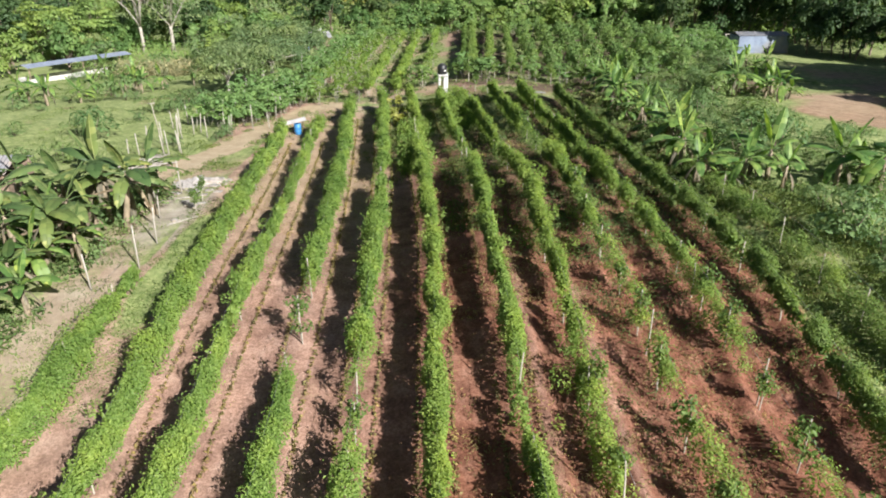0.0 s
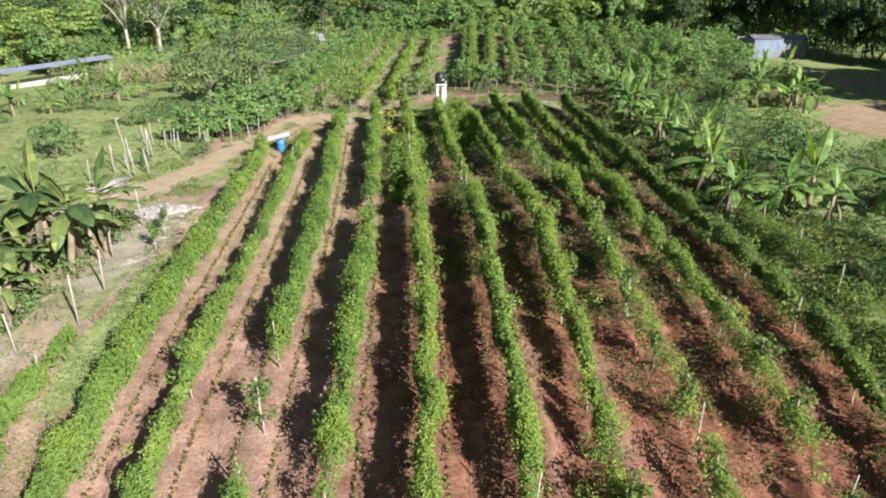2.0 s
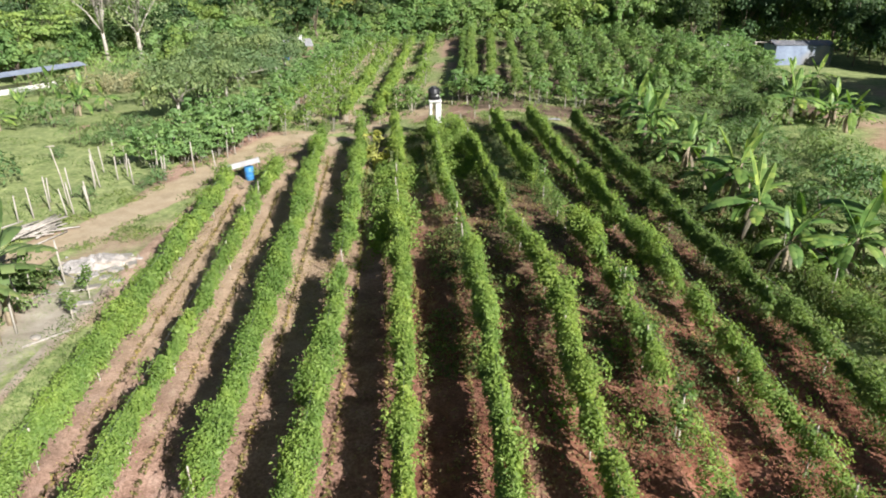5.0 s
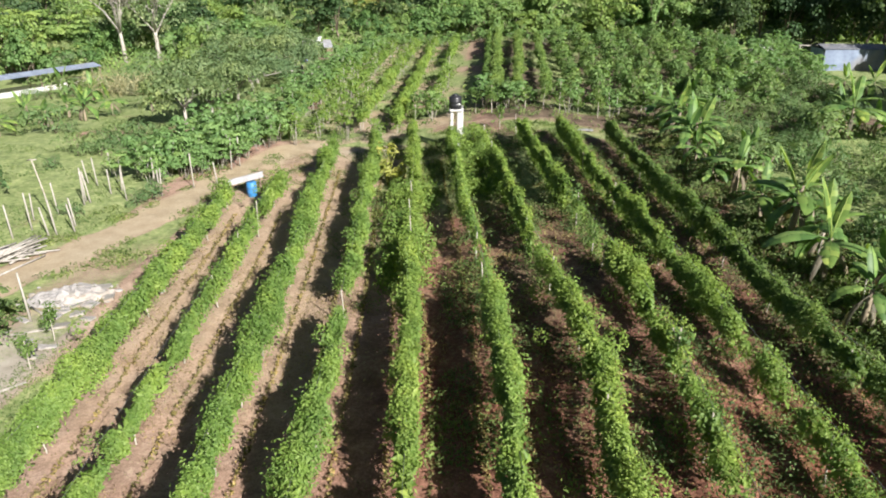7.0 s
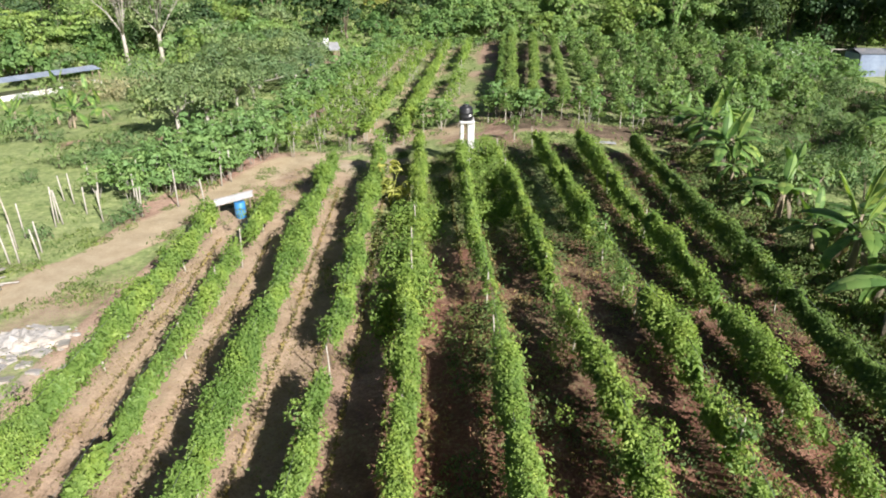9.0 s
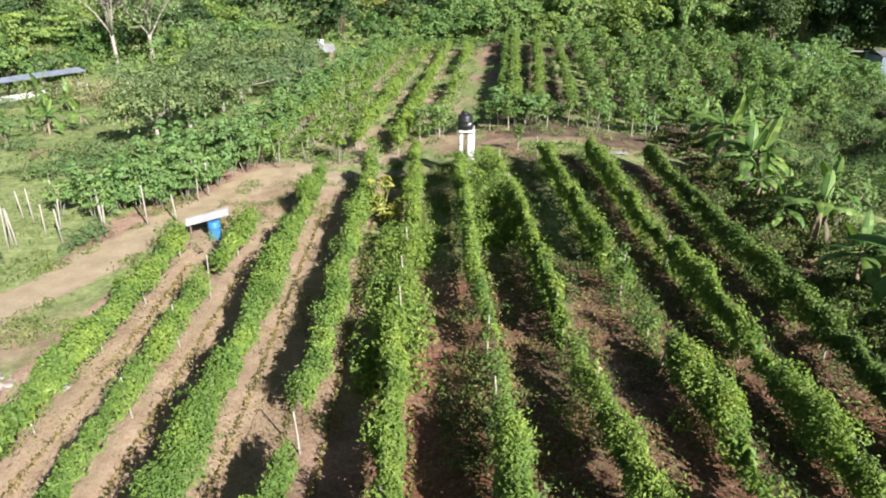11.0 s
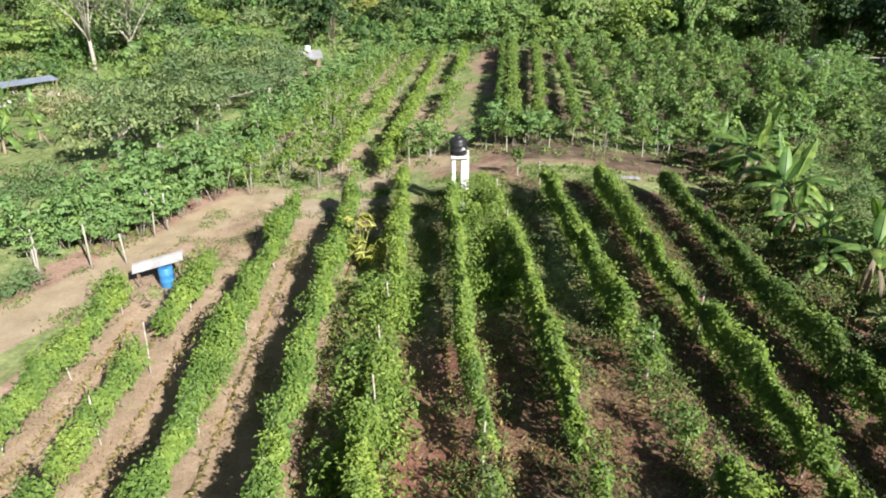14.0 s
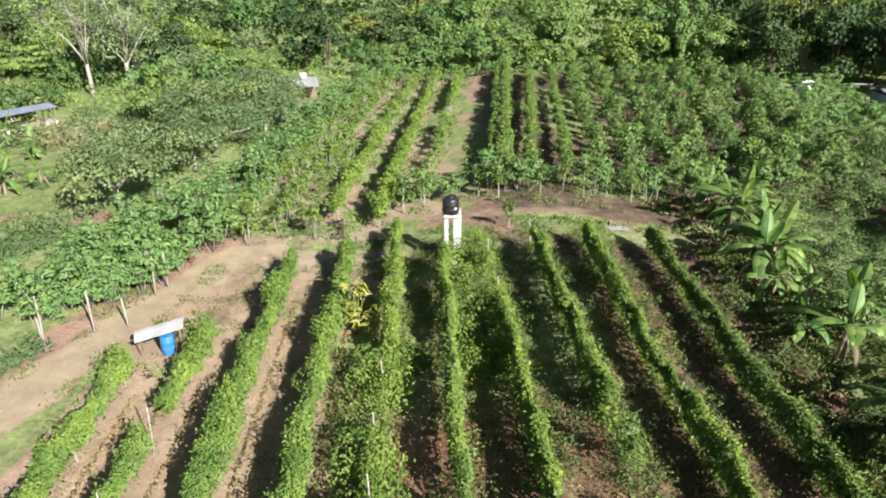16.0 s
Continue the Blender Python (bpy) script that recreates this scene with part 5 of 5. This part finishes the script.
# ---- things by the track ----
def water_tank():
    x, y = -0.7, 61.6
    z = gz(x, y)
    tower = empty("tank_tower", pose(x, y, z, 0, 0, 8), "whitewashed concrete pillar stand for a water tank", "tank stand")
    bm = bmesh.new()
    add_box(bm, (0.2, 0.42, 2.45), pose(-0.3, 0, 1.2), 0.02)
    part("pillar", bm, M_CONCRETE, tower)
    bm = bmesh.new()
    add_box(bm, (0.36, 0.42, 2.45), pose(0.24, 0, 1.2), 0.02)
    part("pillar", bm, M_CONCRETE, tower)
    bm = bmesh.new()
    add_box(bm, (0.3, 0.1, 1.3), pose(-0.02, 0.14, 0.63), 0.02)
    part("panel", bm, M_SLAB, tower, "grey block infill between the pillars")
    bm = bmesh.new()
    add_box(bm, (0.92, 0.8, 0.14), pose(0, 0, 2.5), 0.025)
    part("top_slab", bm, M_CONCRETE, tower)
    tank = empty("water_tank", pose(x - 0.06, y, z + 2.572, 0, 0, 20) @ Matrix.Scale(0.95, 4), "black plastic water tank with a white label", "water tank")
    bm = bmesh.new()
    prof = [(0.43, 0.0), (0.45, 0.04), (0.45, 0.22), (0.465, 0.25), (0.45, 0.28), (0.45, 0.48), (0.465, 0.51), (0.45, 0.54), (0.445, 0.74), (0.41, 0.83), (0.28, 0.9), (0.2, 0.92)]
    rings = [[bm.verts.new((r * math.cos(2 * math.pi * k / 28), r * math.sin(2 * math.pi * k / 28), h)) for k in range(28)] for r, h in prof]
    for a, b in zip(rings, rings[1:]):
        for k in range(28):
            bm.faces.new((a[k], a[(k + 1) % 28], b[(k + 1) % 28], b[k])).smooth = True
    bm.faces.new(rings[0][::-1])
    bm.faces.new(rings[-1])
    shell = part("body", bm, M_TANK, tank)
    bm = bmesh.new()
    bmesh.ops.create_cone(bm, cap_ends=True, segments=24, radius1=0.22, radius2=0.2, depth=0.08, matrix=pose(0, 0, 0.95))
    part("lid", bm, M_TANK, tank)
    bm = bmesh.new()
    arc = [(-0.95 + 0.12 * k) for k in range(5)]
    for lo, hi, cut in ((0.30, 0.38, 0), (0.39, 0.45, 1)):
        v = [[bm.verts.new((0.468 * math.cos(a - 0.55), 0.468 * math.sin(a - 0.55), h)) for h in (lo, hi)] for a in arc[cut:len(arc) - cut]]
        for a, b in zip(v, v[1:]):
            bm.faces.new((a[0], b[0], b[1], a[1]))
    bmesh.ops.solidify(bm, geom=bm.faces[:], thickness=-0.004)
    part("label", bm, M_WHITE, shell, "plain white label patch")
    bm = bmesh.new()
    add_tube(bm, [(0.44, 0.15, 0.1), (0.62, 0.2, 0.1), (0.64, 0.2, -0.3), (0.64, 0.2, -2.5)], [0.025] * 4, 6)
    part("pipe", bm, M_WHITE, tank, "white water pipe")
    stub = empty("concrete_stub", pose(x + 0.2, y - 1.6, gz(x + 0.2, y - 1.6)), "short whitewashed concrete stub among weeds", "stub")
    bm = bmesh.new()
    add_box(bm, (0.28, 0.28, 0.6), pose(0, 0, 0.28), 0.03)
    part("block", bm, M_CONCRETE, stub)


def corrugated(bm, length, width, m, pitch=0.12, depth=0.02, thick=0.004):
    """A wavy sheet with thickness; the waves run along its length."""
    n = max(4, int(width / pitch * 4))
    rows = []
    for k in range(n + 1):
        u = -width / 2 + width * k / n
        h = depth * math.sin(2 * math.pi * u / pitch)
        rows.append([[bm.verts.new(m @ Vector((s * length / 2, u, h + o))) for s in (-1, 1)] for o in (0, thick)])
    for a, b in zip(rows, rows[1:]):
        bm.faces.new((a[1][0], a[1][1], b[1][1], b[1][0]))
        bm.faces.new((a[0][0], b[0][0], b[0][1], a[0][1]))
        for s in (0, 1):
            q = (a[0][s], a[1][s], b[1][s], b[0][s])
            bm.faces.new(q if s else q[::-1])
    for r, flip in ((rows[0], 1), (rows[-1], 0)):
        q = (r[0][0], r[0][1], r[1][1], r[1][0])
        bm.faces.new(q if flip else q[::-1])
    bmesh.ops.recalc_face_normals(bm, faces=bm.faces[:])
    return bm


def drum(x, y, label):
    top = empty("blue_drum", pose(x, y, gz(x, y)), label, "drum", "blue drums")
    bm = bmesh.new()
    prof = [(0.26, 0), (0.285, 0.03), (0.29, 0.28), (0.305, 0.31), (0.29, 0.34), (0.29, 0.56), (0.305, 0.59), (0.29, 0.62), (0.285, 0.86), (0.26, 0.9), (0.25, 0.88)]
    rings = [[bm.verts.new((r * math.cos(2 * math.pi * k / 22), r * math.sin(2 * math.pi * k / 22), h)) for k in range(22)] for r, h in prof]
    for a, b in zip(rings, rings[1:]):
        for k in range(22):
            bm.faces.new((a[k], a[(k + 1) % 22], b[(k + 1) % 22], b[k])).smooth = True
    bm.faces.new(rings[0][::-1])
    bm.faces.new(rings[-1])
    shell = part("body", bm, M_BLUE, top)
    bm = bmesh.new()
    bmesh.ops.create_cone(bm, cap_ends=True, segments=10, radius1=0.035, radius2=0.035, depth=0.03, matrix=pose(0.15, 0, 0.895))
    part("bung", bm, M_BLUE, shell)
    return top


def shelter():
    drum(-12.35, 53.2, "blue plastic drum standing under a pale metal sheet")
    x, y = -12.7, 53.35
    top = empty("sheet_shelter", pose(x, y, gz(x, y), 0, 0, 24), "pale corrugated metal sheet propped over a blue drum", "shelter")
    bm = bmesh.new()
    corrugated(bm, 2.0, 0.5, pose(0, -0.17, 1.0, 14, -9, 0))
    corrugated(bm, 2.06, 0.36, pose(0.02, 0.25, 1.045, -6, -9, 0))
    part("sheet", bm, M_WHITE_SHEET, top, "whitish corrugated sheet")
    for px, py, h in ((-0.8, -0.3, 0.84), (-0.8, 0.3, 0.88), (0.8, 0.3, 1.14), (0.8, -0.3, 1.1)):
        bm = bmesh.new()
        add_tube(bm, [(px, py, -0.2), (px, py, h)], [0.03, 0.025], 6)
        part("leg", bm, M_WOOD, top)
    bm = bmesh.new()
    add_tube(bm, [(-1.15, -0.15, 0.78), (0.95, -0.1, 1.08)], [0.03, 0.03], 6)
    part("rail", bm, M_WOOD, top)


def shed(x, y, turn, length, depth, eave, ridge, roof_mat, wall_mat, label, wall_h=1.0, open_front=False, name="shed"):
    """A small shed: posts, walls, two corrugated roof slopes."""
    top = empty(name, pose(x, y, gz(x, y), 0, 0, turn), label, "shed", "sheds")
    for sx in (-1, 0, 1):
        for sy in (-1, 1):
            bm = bmesh.new()
            add_tube(bm, [(sx * (length / 2 - 0.1), sy * (depth / 2 - 0.1), -0.3), (sx * (length / 2 - 0.1), sy * (depth / 2 - 0.1), eave)], [0.07, 0.06], 6)
            part("post", bm, M_WOOD, top)
    for sy in (-1, 1):
        if open_front and sy < 0:
            h = min(wall_h, 0.9)
        else:
            h = wall_h
        bm = bmesh.new()
        add_box(bm, (length - 0.1, 0.08, h + 0.3), pose(0, sy * depth / 2, h / 2 - 0.15))
        part("wall", bm, wall_mat, top)
    for sx in (-1, 1):
        bm = bmesh.new()
        add_box(bm, (0.08, depth - 0.2, wall_h + 0.3), pose(sx * length / 2, 0, wall_h / 2 - 0.15))
        part("wall", bm, wall_mat, top)
    slope = math.hypot(depth / 2 + 0.15, ridge - eave)
    ang = math.degrees(math.atan2(ridge - eave, depth / 2 + 0.15))
    for sy in (-1, 1):
        bm = bmesh.new()
        corrugated(bm, slope, length + 0.3, pose(0, sy * (depth / 4 + 0.075), (ridge + eave) / 2, 0, 0, 90 * sy) @ pose(0, 0, 0, 0, ang, 0), 0.24, 0.03, 0.01)
        part("roof", bm, roof_mat, top)
    return top


def shack():
    """An open lean-to of poles under odd pale sheets, with a white tub on its roof."""
    x, y = -20.4, 107.6
    top = empty("shack", pose(x, y, gz(x, y), 0, 0, 14), "open wooden shack under loose pale roof sheets", "shed", "sheds")
    for px, py, h in ((-1.7, -1.2, 1.75), (0.0, -1.2, 1.8), (1.7, -1.2, 1.9), (-1.7, 1.2, 2.35), (1.7, 1.2, 2.5)):
        bm = bmesh.new()
        add_tube(bm, [(px, py, -0.3), (px, py, h)], [0.07, 0.055], 6)
        part("post", bm, M_WOOD, top)
    for k, (px, py, h, w, turn) in enumerate(((-1.35, -0.1, 2.12, 1.3, 4), (-0.15, 0.05, 2.2, 1.3, -3), (1.1, -0.15, 2.26, 1.4, 5), (0.5, -0.7, 2.16, 1.5, -12))):
        bm = bmesh.new()
        corrugated(bm, 2.9 if k < 3 else 1.5, w, pose(px, py, h, 0, 0, 90 + turn) @ pose(0, 0, 0, 0, -14, 0), 0.2, 0.025, 0.01)
        part("roof_sheet", bm, M_PALE_SHEET, top)
    for py, h, wide in ((1.2, 1.5, 3.3), (-1.2, 0.55, 1.6)):
        for k in range(int(wide / 0.22)):
            bm = bmesh.new()
            add_box(bm, (0.18, 0.03, h + random.uniform(-0.12, 0.12)), pose(-wide / 2 + 0.22 * k, py, h / 2))
            part("plank", bm, M_WOOD, top)
    bm = bmesh.new()
    prof = [(0.3, 0), (0.36, 0.05), (0.4, 0.55), (0.43, 0.6), (0.4, 0.62)]
    rings = [[bm.verts.new((q * math.cos(math.pi * k / 9), q * math.sin(math.pi * k / 9), h)) for k in range(18)] for q, h in prof]
    for a, b in zip(rings, rings[1:]):
        for k in range(18):
            bm.faces.new((a[k], a[(k + 1) % 18], b[(k + 1) % 18], b[k])).smooth = True
    bm.faces.new(rings[0][::-1])
    bm.faces.new(rings[-1])
    tub = empty("tub", pose(x - 0.1, y + 0.9, gz(x, y) + 2.5), "white plastic tub standing on a shack roof", "tub")
    part("body", bm, M_WHITE, tub)


def rod(name, pts, radii, material, label, category, group, sides=6):
    p0 = Vector(pts[0])
    top = new(name)
    top.matrix_basis = Matrix.Translation(p0)
    tagged(top, label, category, group)
    bm = bmesh.new()
    add_tube(bm, [Vector(p) - p0 for p in pts], radii, sides)
    part("stake", bm, material, top)
    return top


def fence():
    r = random.Random(21)
    spots = [(-22.8, 45.7), (-22.3, 46.3), (-22.0, 47.4), (-20.6, 46.6), (-20.4, 46.9), (-19.6, 47.2), (-21.3, 51.1), (-21.2, 51.6), (-22.4, 54.6), (-22.6, 56.8), (-22.8, 48.8), (-21.9, 49.6), (-20.1, 48.1), (-17.9, 53.2), (-15.4, 58.4), (-15.1, 59.2), (-20.8, 53.1), (-20.5, 53.8), (-19.4, 52.2), (-17.7, 53.0), (-15.2, 55.3), (-16.4, 54.6), (-21.6, 51.8), (-18.7, 54.4), (-23.2, 55.0), (-16.3, 38.3), (-16.9, 36.1), (-16.0, 34.2), (-14.9, 31.0), (-14.6, 28.2), (-17.5, 22.0), (-15.9, 26.2)]
    for x, y in spots:
        z, h = gz(x, y), r.uniform(1.4, 2.15)
        a, b = r.uniform(-0.16, 0.16), r.uniform(-0.12, 0.12)
        rod("fence_post", [(x, y, z - 0.3), (x + a * 0.5, y + b * 0.5, z + h * 0.5), (x + a, y + b, z + h)], [0.046, 0.042, 0.036], M_PALE_BARK, "rough pale wooden fence stake beside the track", "fence post", "fence posts")
    x, y = -21.4, 48.3
    z = gz(x, y)
    pole = empty("pole", pose(x, y, z), "tall thin weathered pole with a short crosspiece", "pole")
    bm = bmesh.new()
    add_tube(bm, [(0, 0, -0.4), (-0.12, 0, 1.7), (-0.34, 0, 3.5)], [0.048, 0.04, 0.03], 7)
    part("shaft", bm, M_POST, pole)
    bm = bmesh.new()
    add_tube(bm, [(-0.62, 0.05, 3.42), (-0.05, -0.05, 3.5)], [0.035, 0.035], 6)
    part("crosspiece", bm, M_POST, pole)
    pole.matrix_basis = pose(x, y, z, 0, 0, 0)


def rocky(bm, c, s, seed):
    out = bmesh.ops.create_icosphere(bm, subdivisions=2, radius=1.0, matrix=Matrix.Translation(c) @ Matrix.Diagonal((*s, 1)))
    for v in out["verts"]:
        v.co += Vector(noise.noise_vector(v.co * 2.3 + Vector((seed, 0, 0)))) * 0.28 * min(s)


def yard():
    r = random.Random(31)
    # pale rubble
    pile = empty("rubble_pile", pose(-15.9, 40.3, gz(-15.9, 40.3), 0, 0, 14), "low heap of whitish rubble and lime beside the vines", "rubble heap")
    bm = bmesh.new()
    bmesh.ops.create_grid(bm, x_segments=26, y_segments=14, size=1.0)
    for v in bm.verts:
        x, y = v.co.x * 1.9, v.co.y * 0.85
        f = max(0.0, 1 - (x / 1.9) ** 2 - (y / 0.85) ** 2)
        v.co = Vector((x, y, -0.12 + 0.62 * f ** 0.7 * (0.6 + 0.8 * abs(noise.noise(Vector((x * 2, y * 2, 3))))) + 0.06 * noise.noise(Vector((x * 7, y * 7, 1)))))
    part("mound", bm, M_RUBBLE, pile)
    for k in range(60):
        bm = bmesh.new()
        s = r.uniform(0.05, 0.2)
        x, y = r.gauss(0, 1.15), r.gauss(0, 0.55)
        rocky(bm, Vector((x, y, 0.03 + 0.22 * max(0, 1 - (x / 1.9) ** 2 - (y / 0.85) ** 2))), (s, s * r.uniform(0.5, 1), s * r.uniform(0.35, 0.6)), k)
        part("stone", bm, M_RUBBLE if k % 3 else M_SLAB, pile)
    for k in range(5):
        x, y = -15.6 + r.uniform(-1.6, 1.2), 36 + r.uniform(-4, 3)
        stone = empty("rock", pose(x, y, gz(x, y)), "grey rock lying on the bare yard", "rock", "yard rocks")
        bm = bmesh.new()
        s = r.uniform(0.12, 0.3)
        rocky(bm, Vector((0, 0, s * 0.2)), (s, s * 0.8, s * 0.5), k + 90)
        part("stone", bm, M_SLAB, stone)
    for k in range(26):
        x, y = -15.1 + r.gauss(0, 0.75), 39.4 + r.gauss(0, 1.25)
        w, d = r.uniform(0.3, 0.75), r.uniform(0.2, 0.5)
        slab = empty("slab", pose(x, y, gz(x, y) + 0.04, r.uniform(-6, 6), r.uniform(-6, 6), r.uniform(-30, 30)), "broken flat grey slab lying on the yard", "slab", "broken slabs")
        bm = bmesh.new()
        add_box(bm, (w, d, 0.08), None, 0.012)
        for v in bm.verts:
            v.co += Vector(noise.noise_vector(v.co * 3 + Vector((k, 0, 0)))) * 0.05
        part("stone", bm, M_RUBBLE if k % 3 else M_SLAB, slab)
    # bundle of poles
    logs = empty("pole_pile", pose(-20.9, 44.1, gz(-20.9, 44.1), 0, 0, 12), "pile of dry grey bamboo poles on the ground", "pole pile")
    for k in range(36):
        a, l = r.uniform(-0.3, 1.3), r.uniform(1.3, 2.9)
        x, y, h = r.gauss(0, 0.55), r.gauss(0, 0.4), 0.05 + 0.013 * k
        bm = bmesh.new()
        add_tube(bm, [(x - l / 2 * math.cos(a), y - l / 2 * math.sin(a), h), (x, y, h + 0.03), (x + l / 2 * math.cos(a), y + l / 2 * math.sin(a), h + r.uniform(-0.05, 0.1))], [0.05, 0.045, 0.036], 6)
        part("pole", bm, M_BAMBOO, logs)
    # loose timber on the yard
    for x0, y0, x1, y1 in ((-16.6, 37.2, -14.7, 37.9), (-17.0, 39.4, -15.8, 38.6), (-15.2, 33.2, -14.0, 34.4), (-17.4, 36.0, -16.6, 37.6)):
        rod("timber", [(x0, y0, gz(x0, y0) + 0.04), (x1, y1, gz(x1, y1) + 0.05)], [0.05, 0.045], M_BAMBOO, "pale rough timber lying on the yard", "timber", "loose timber", 7)
    # pale sheet left on the ground
    x, y = 8.6, 66.2
    sheet = empty("metal_sheet", pose(x, y, gz(x, y) + 0.06, 0, 3, 6), "crumpled pale metal sheet lying by the cross track", "sheet")
    bm = bmesh.new()
    corrugated(bm, 1.5, 0.7, pose(0, 0, 0))
    part("sheet", bm, M_ZINC, sheet)
    # yellow shrub
    x, y = -4.55, 54.7
    top = empty("yellow_shrub", pose(x, y, gz(x, y)) @ Matrix.Scale(1.25, 4), "bright yellow-leaved shrub between the vine rows", "shrub")
    for k in range(5):
        a = 1.256 * k
        bm = bmesh.new()
        add_tube(bm, [(0, 0, -0.1), (0.12 * math.cos(a), 0.12 * math.sin(a), 0.7), (0.35 * math.cos(a), 0.35 * math.sin(a), 1.5)], [0.03, 0.02, 0.01], 5)
        part("stem", bm, M_YELLOW, top)
    P, N = [], []
    for k in range(12):
        p, d = clump_points(r.gauss(0, 0.38), r.gauss(0, 0.38), r.uniform(0.6, 2.0), 0.26, 0.26, 0.3, 11)
        P.append(p)
        N.append(d)
    P, N = np.concatenate(P), np.concatenate(N)
    link_part("crown", leaf_mesh("crown", P, N, 0.46 * rng.uniform(0.6, 1.2, len(P)), 0.2), M_YELLOW, top)


water_tank()
shelter()
fence()
yard()
shed(-53.2, 97.0, 63, 16.0, 2.8, 2.05, 2.4, M_BLUE_ROOF, M_CONCRETE, "long low open shed with blue-grey metal roof and whitewashed wall", 0.6, True, "long_shed")
shed(44.0, 99.6, 2, 7.2, 3.2, 2.35, 2.75, M_ZINC, M_BLUE_WALL, "shed with bluish metal walls and a pale zinc roof", 2.3, False, "zinc_shed")
shack()
x, y = 40.4, 115.2
heap = empty("covered_heap", pose(x, y, gz(x, y), 0, 0, 8), "low heap under a white plastic cover at the wood's edge", "heap")
bm = bmesh.new()
bmesh.ops.create_icosphere(bm, subdivisions=3, radius=1.0)
for v in bm.verts:
    v.co = Vector((v.co.x * 1.9, v.co.y * 1.0, max(v.co.z, -0.1) * 0.95)) + Vector(noise.noise_vector(v.co * 2.3)) * 0.12
    v.co.z = max(v.co.z, -0.05)
part("cover", bm, M_WHITE, heap)
x, y = 45.4, 112.6
trestle = empty("trestle", pose(x, y, gz(x, y), 0, 0, -6), "pale wooden trestle frame on the bare ground", "trestle")
for px in (-1.1, 1.1):
    for py in (-0.35, 0.35):
        bm = bmesh.new()
        add_tube(bm, [(px, py, -0.1), (px * 0.96, py * 0.3, 1.0)], [0.07, 0.06], 6)
        part("leg", bm, M_PALE_BARK, trestle)
bm = bmesh.new()
add_box(bm, (2.5, 0.28, 0.12), pose(0, 0, 1.04), 0.02)
part("beam", bm, M_PALE_BARK, trestle)
shed(-27.5, 37.0, 8, 4.5, 3.5, 2.1, 2.7, M_ZINC, M_WOOD, "small hut with a pale tin roof behind banana plants", 1.9, False, "hut")
drum(-22.0, 106.6, "blue plastic drum beside a wooden shack")
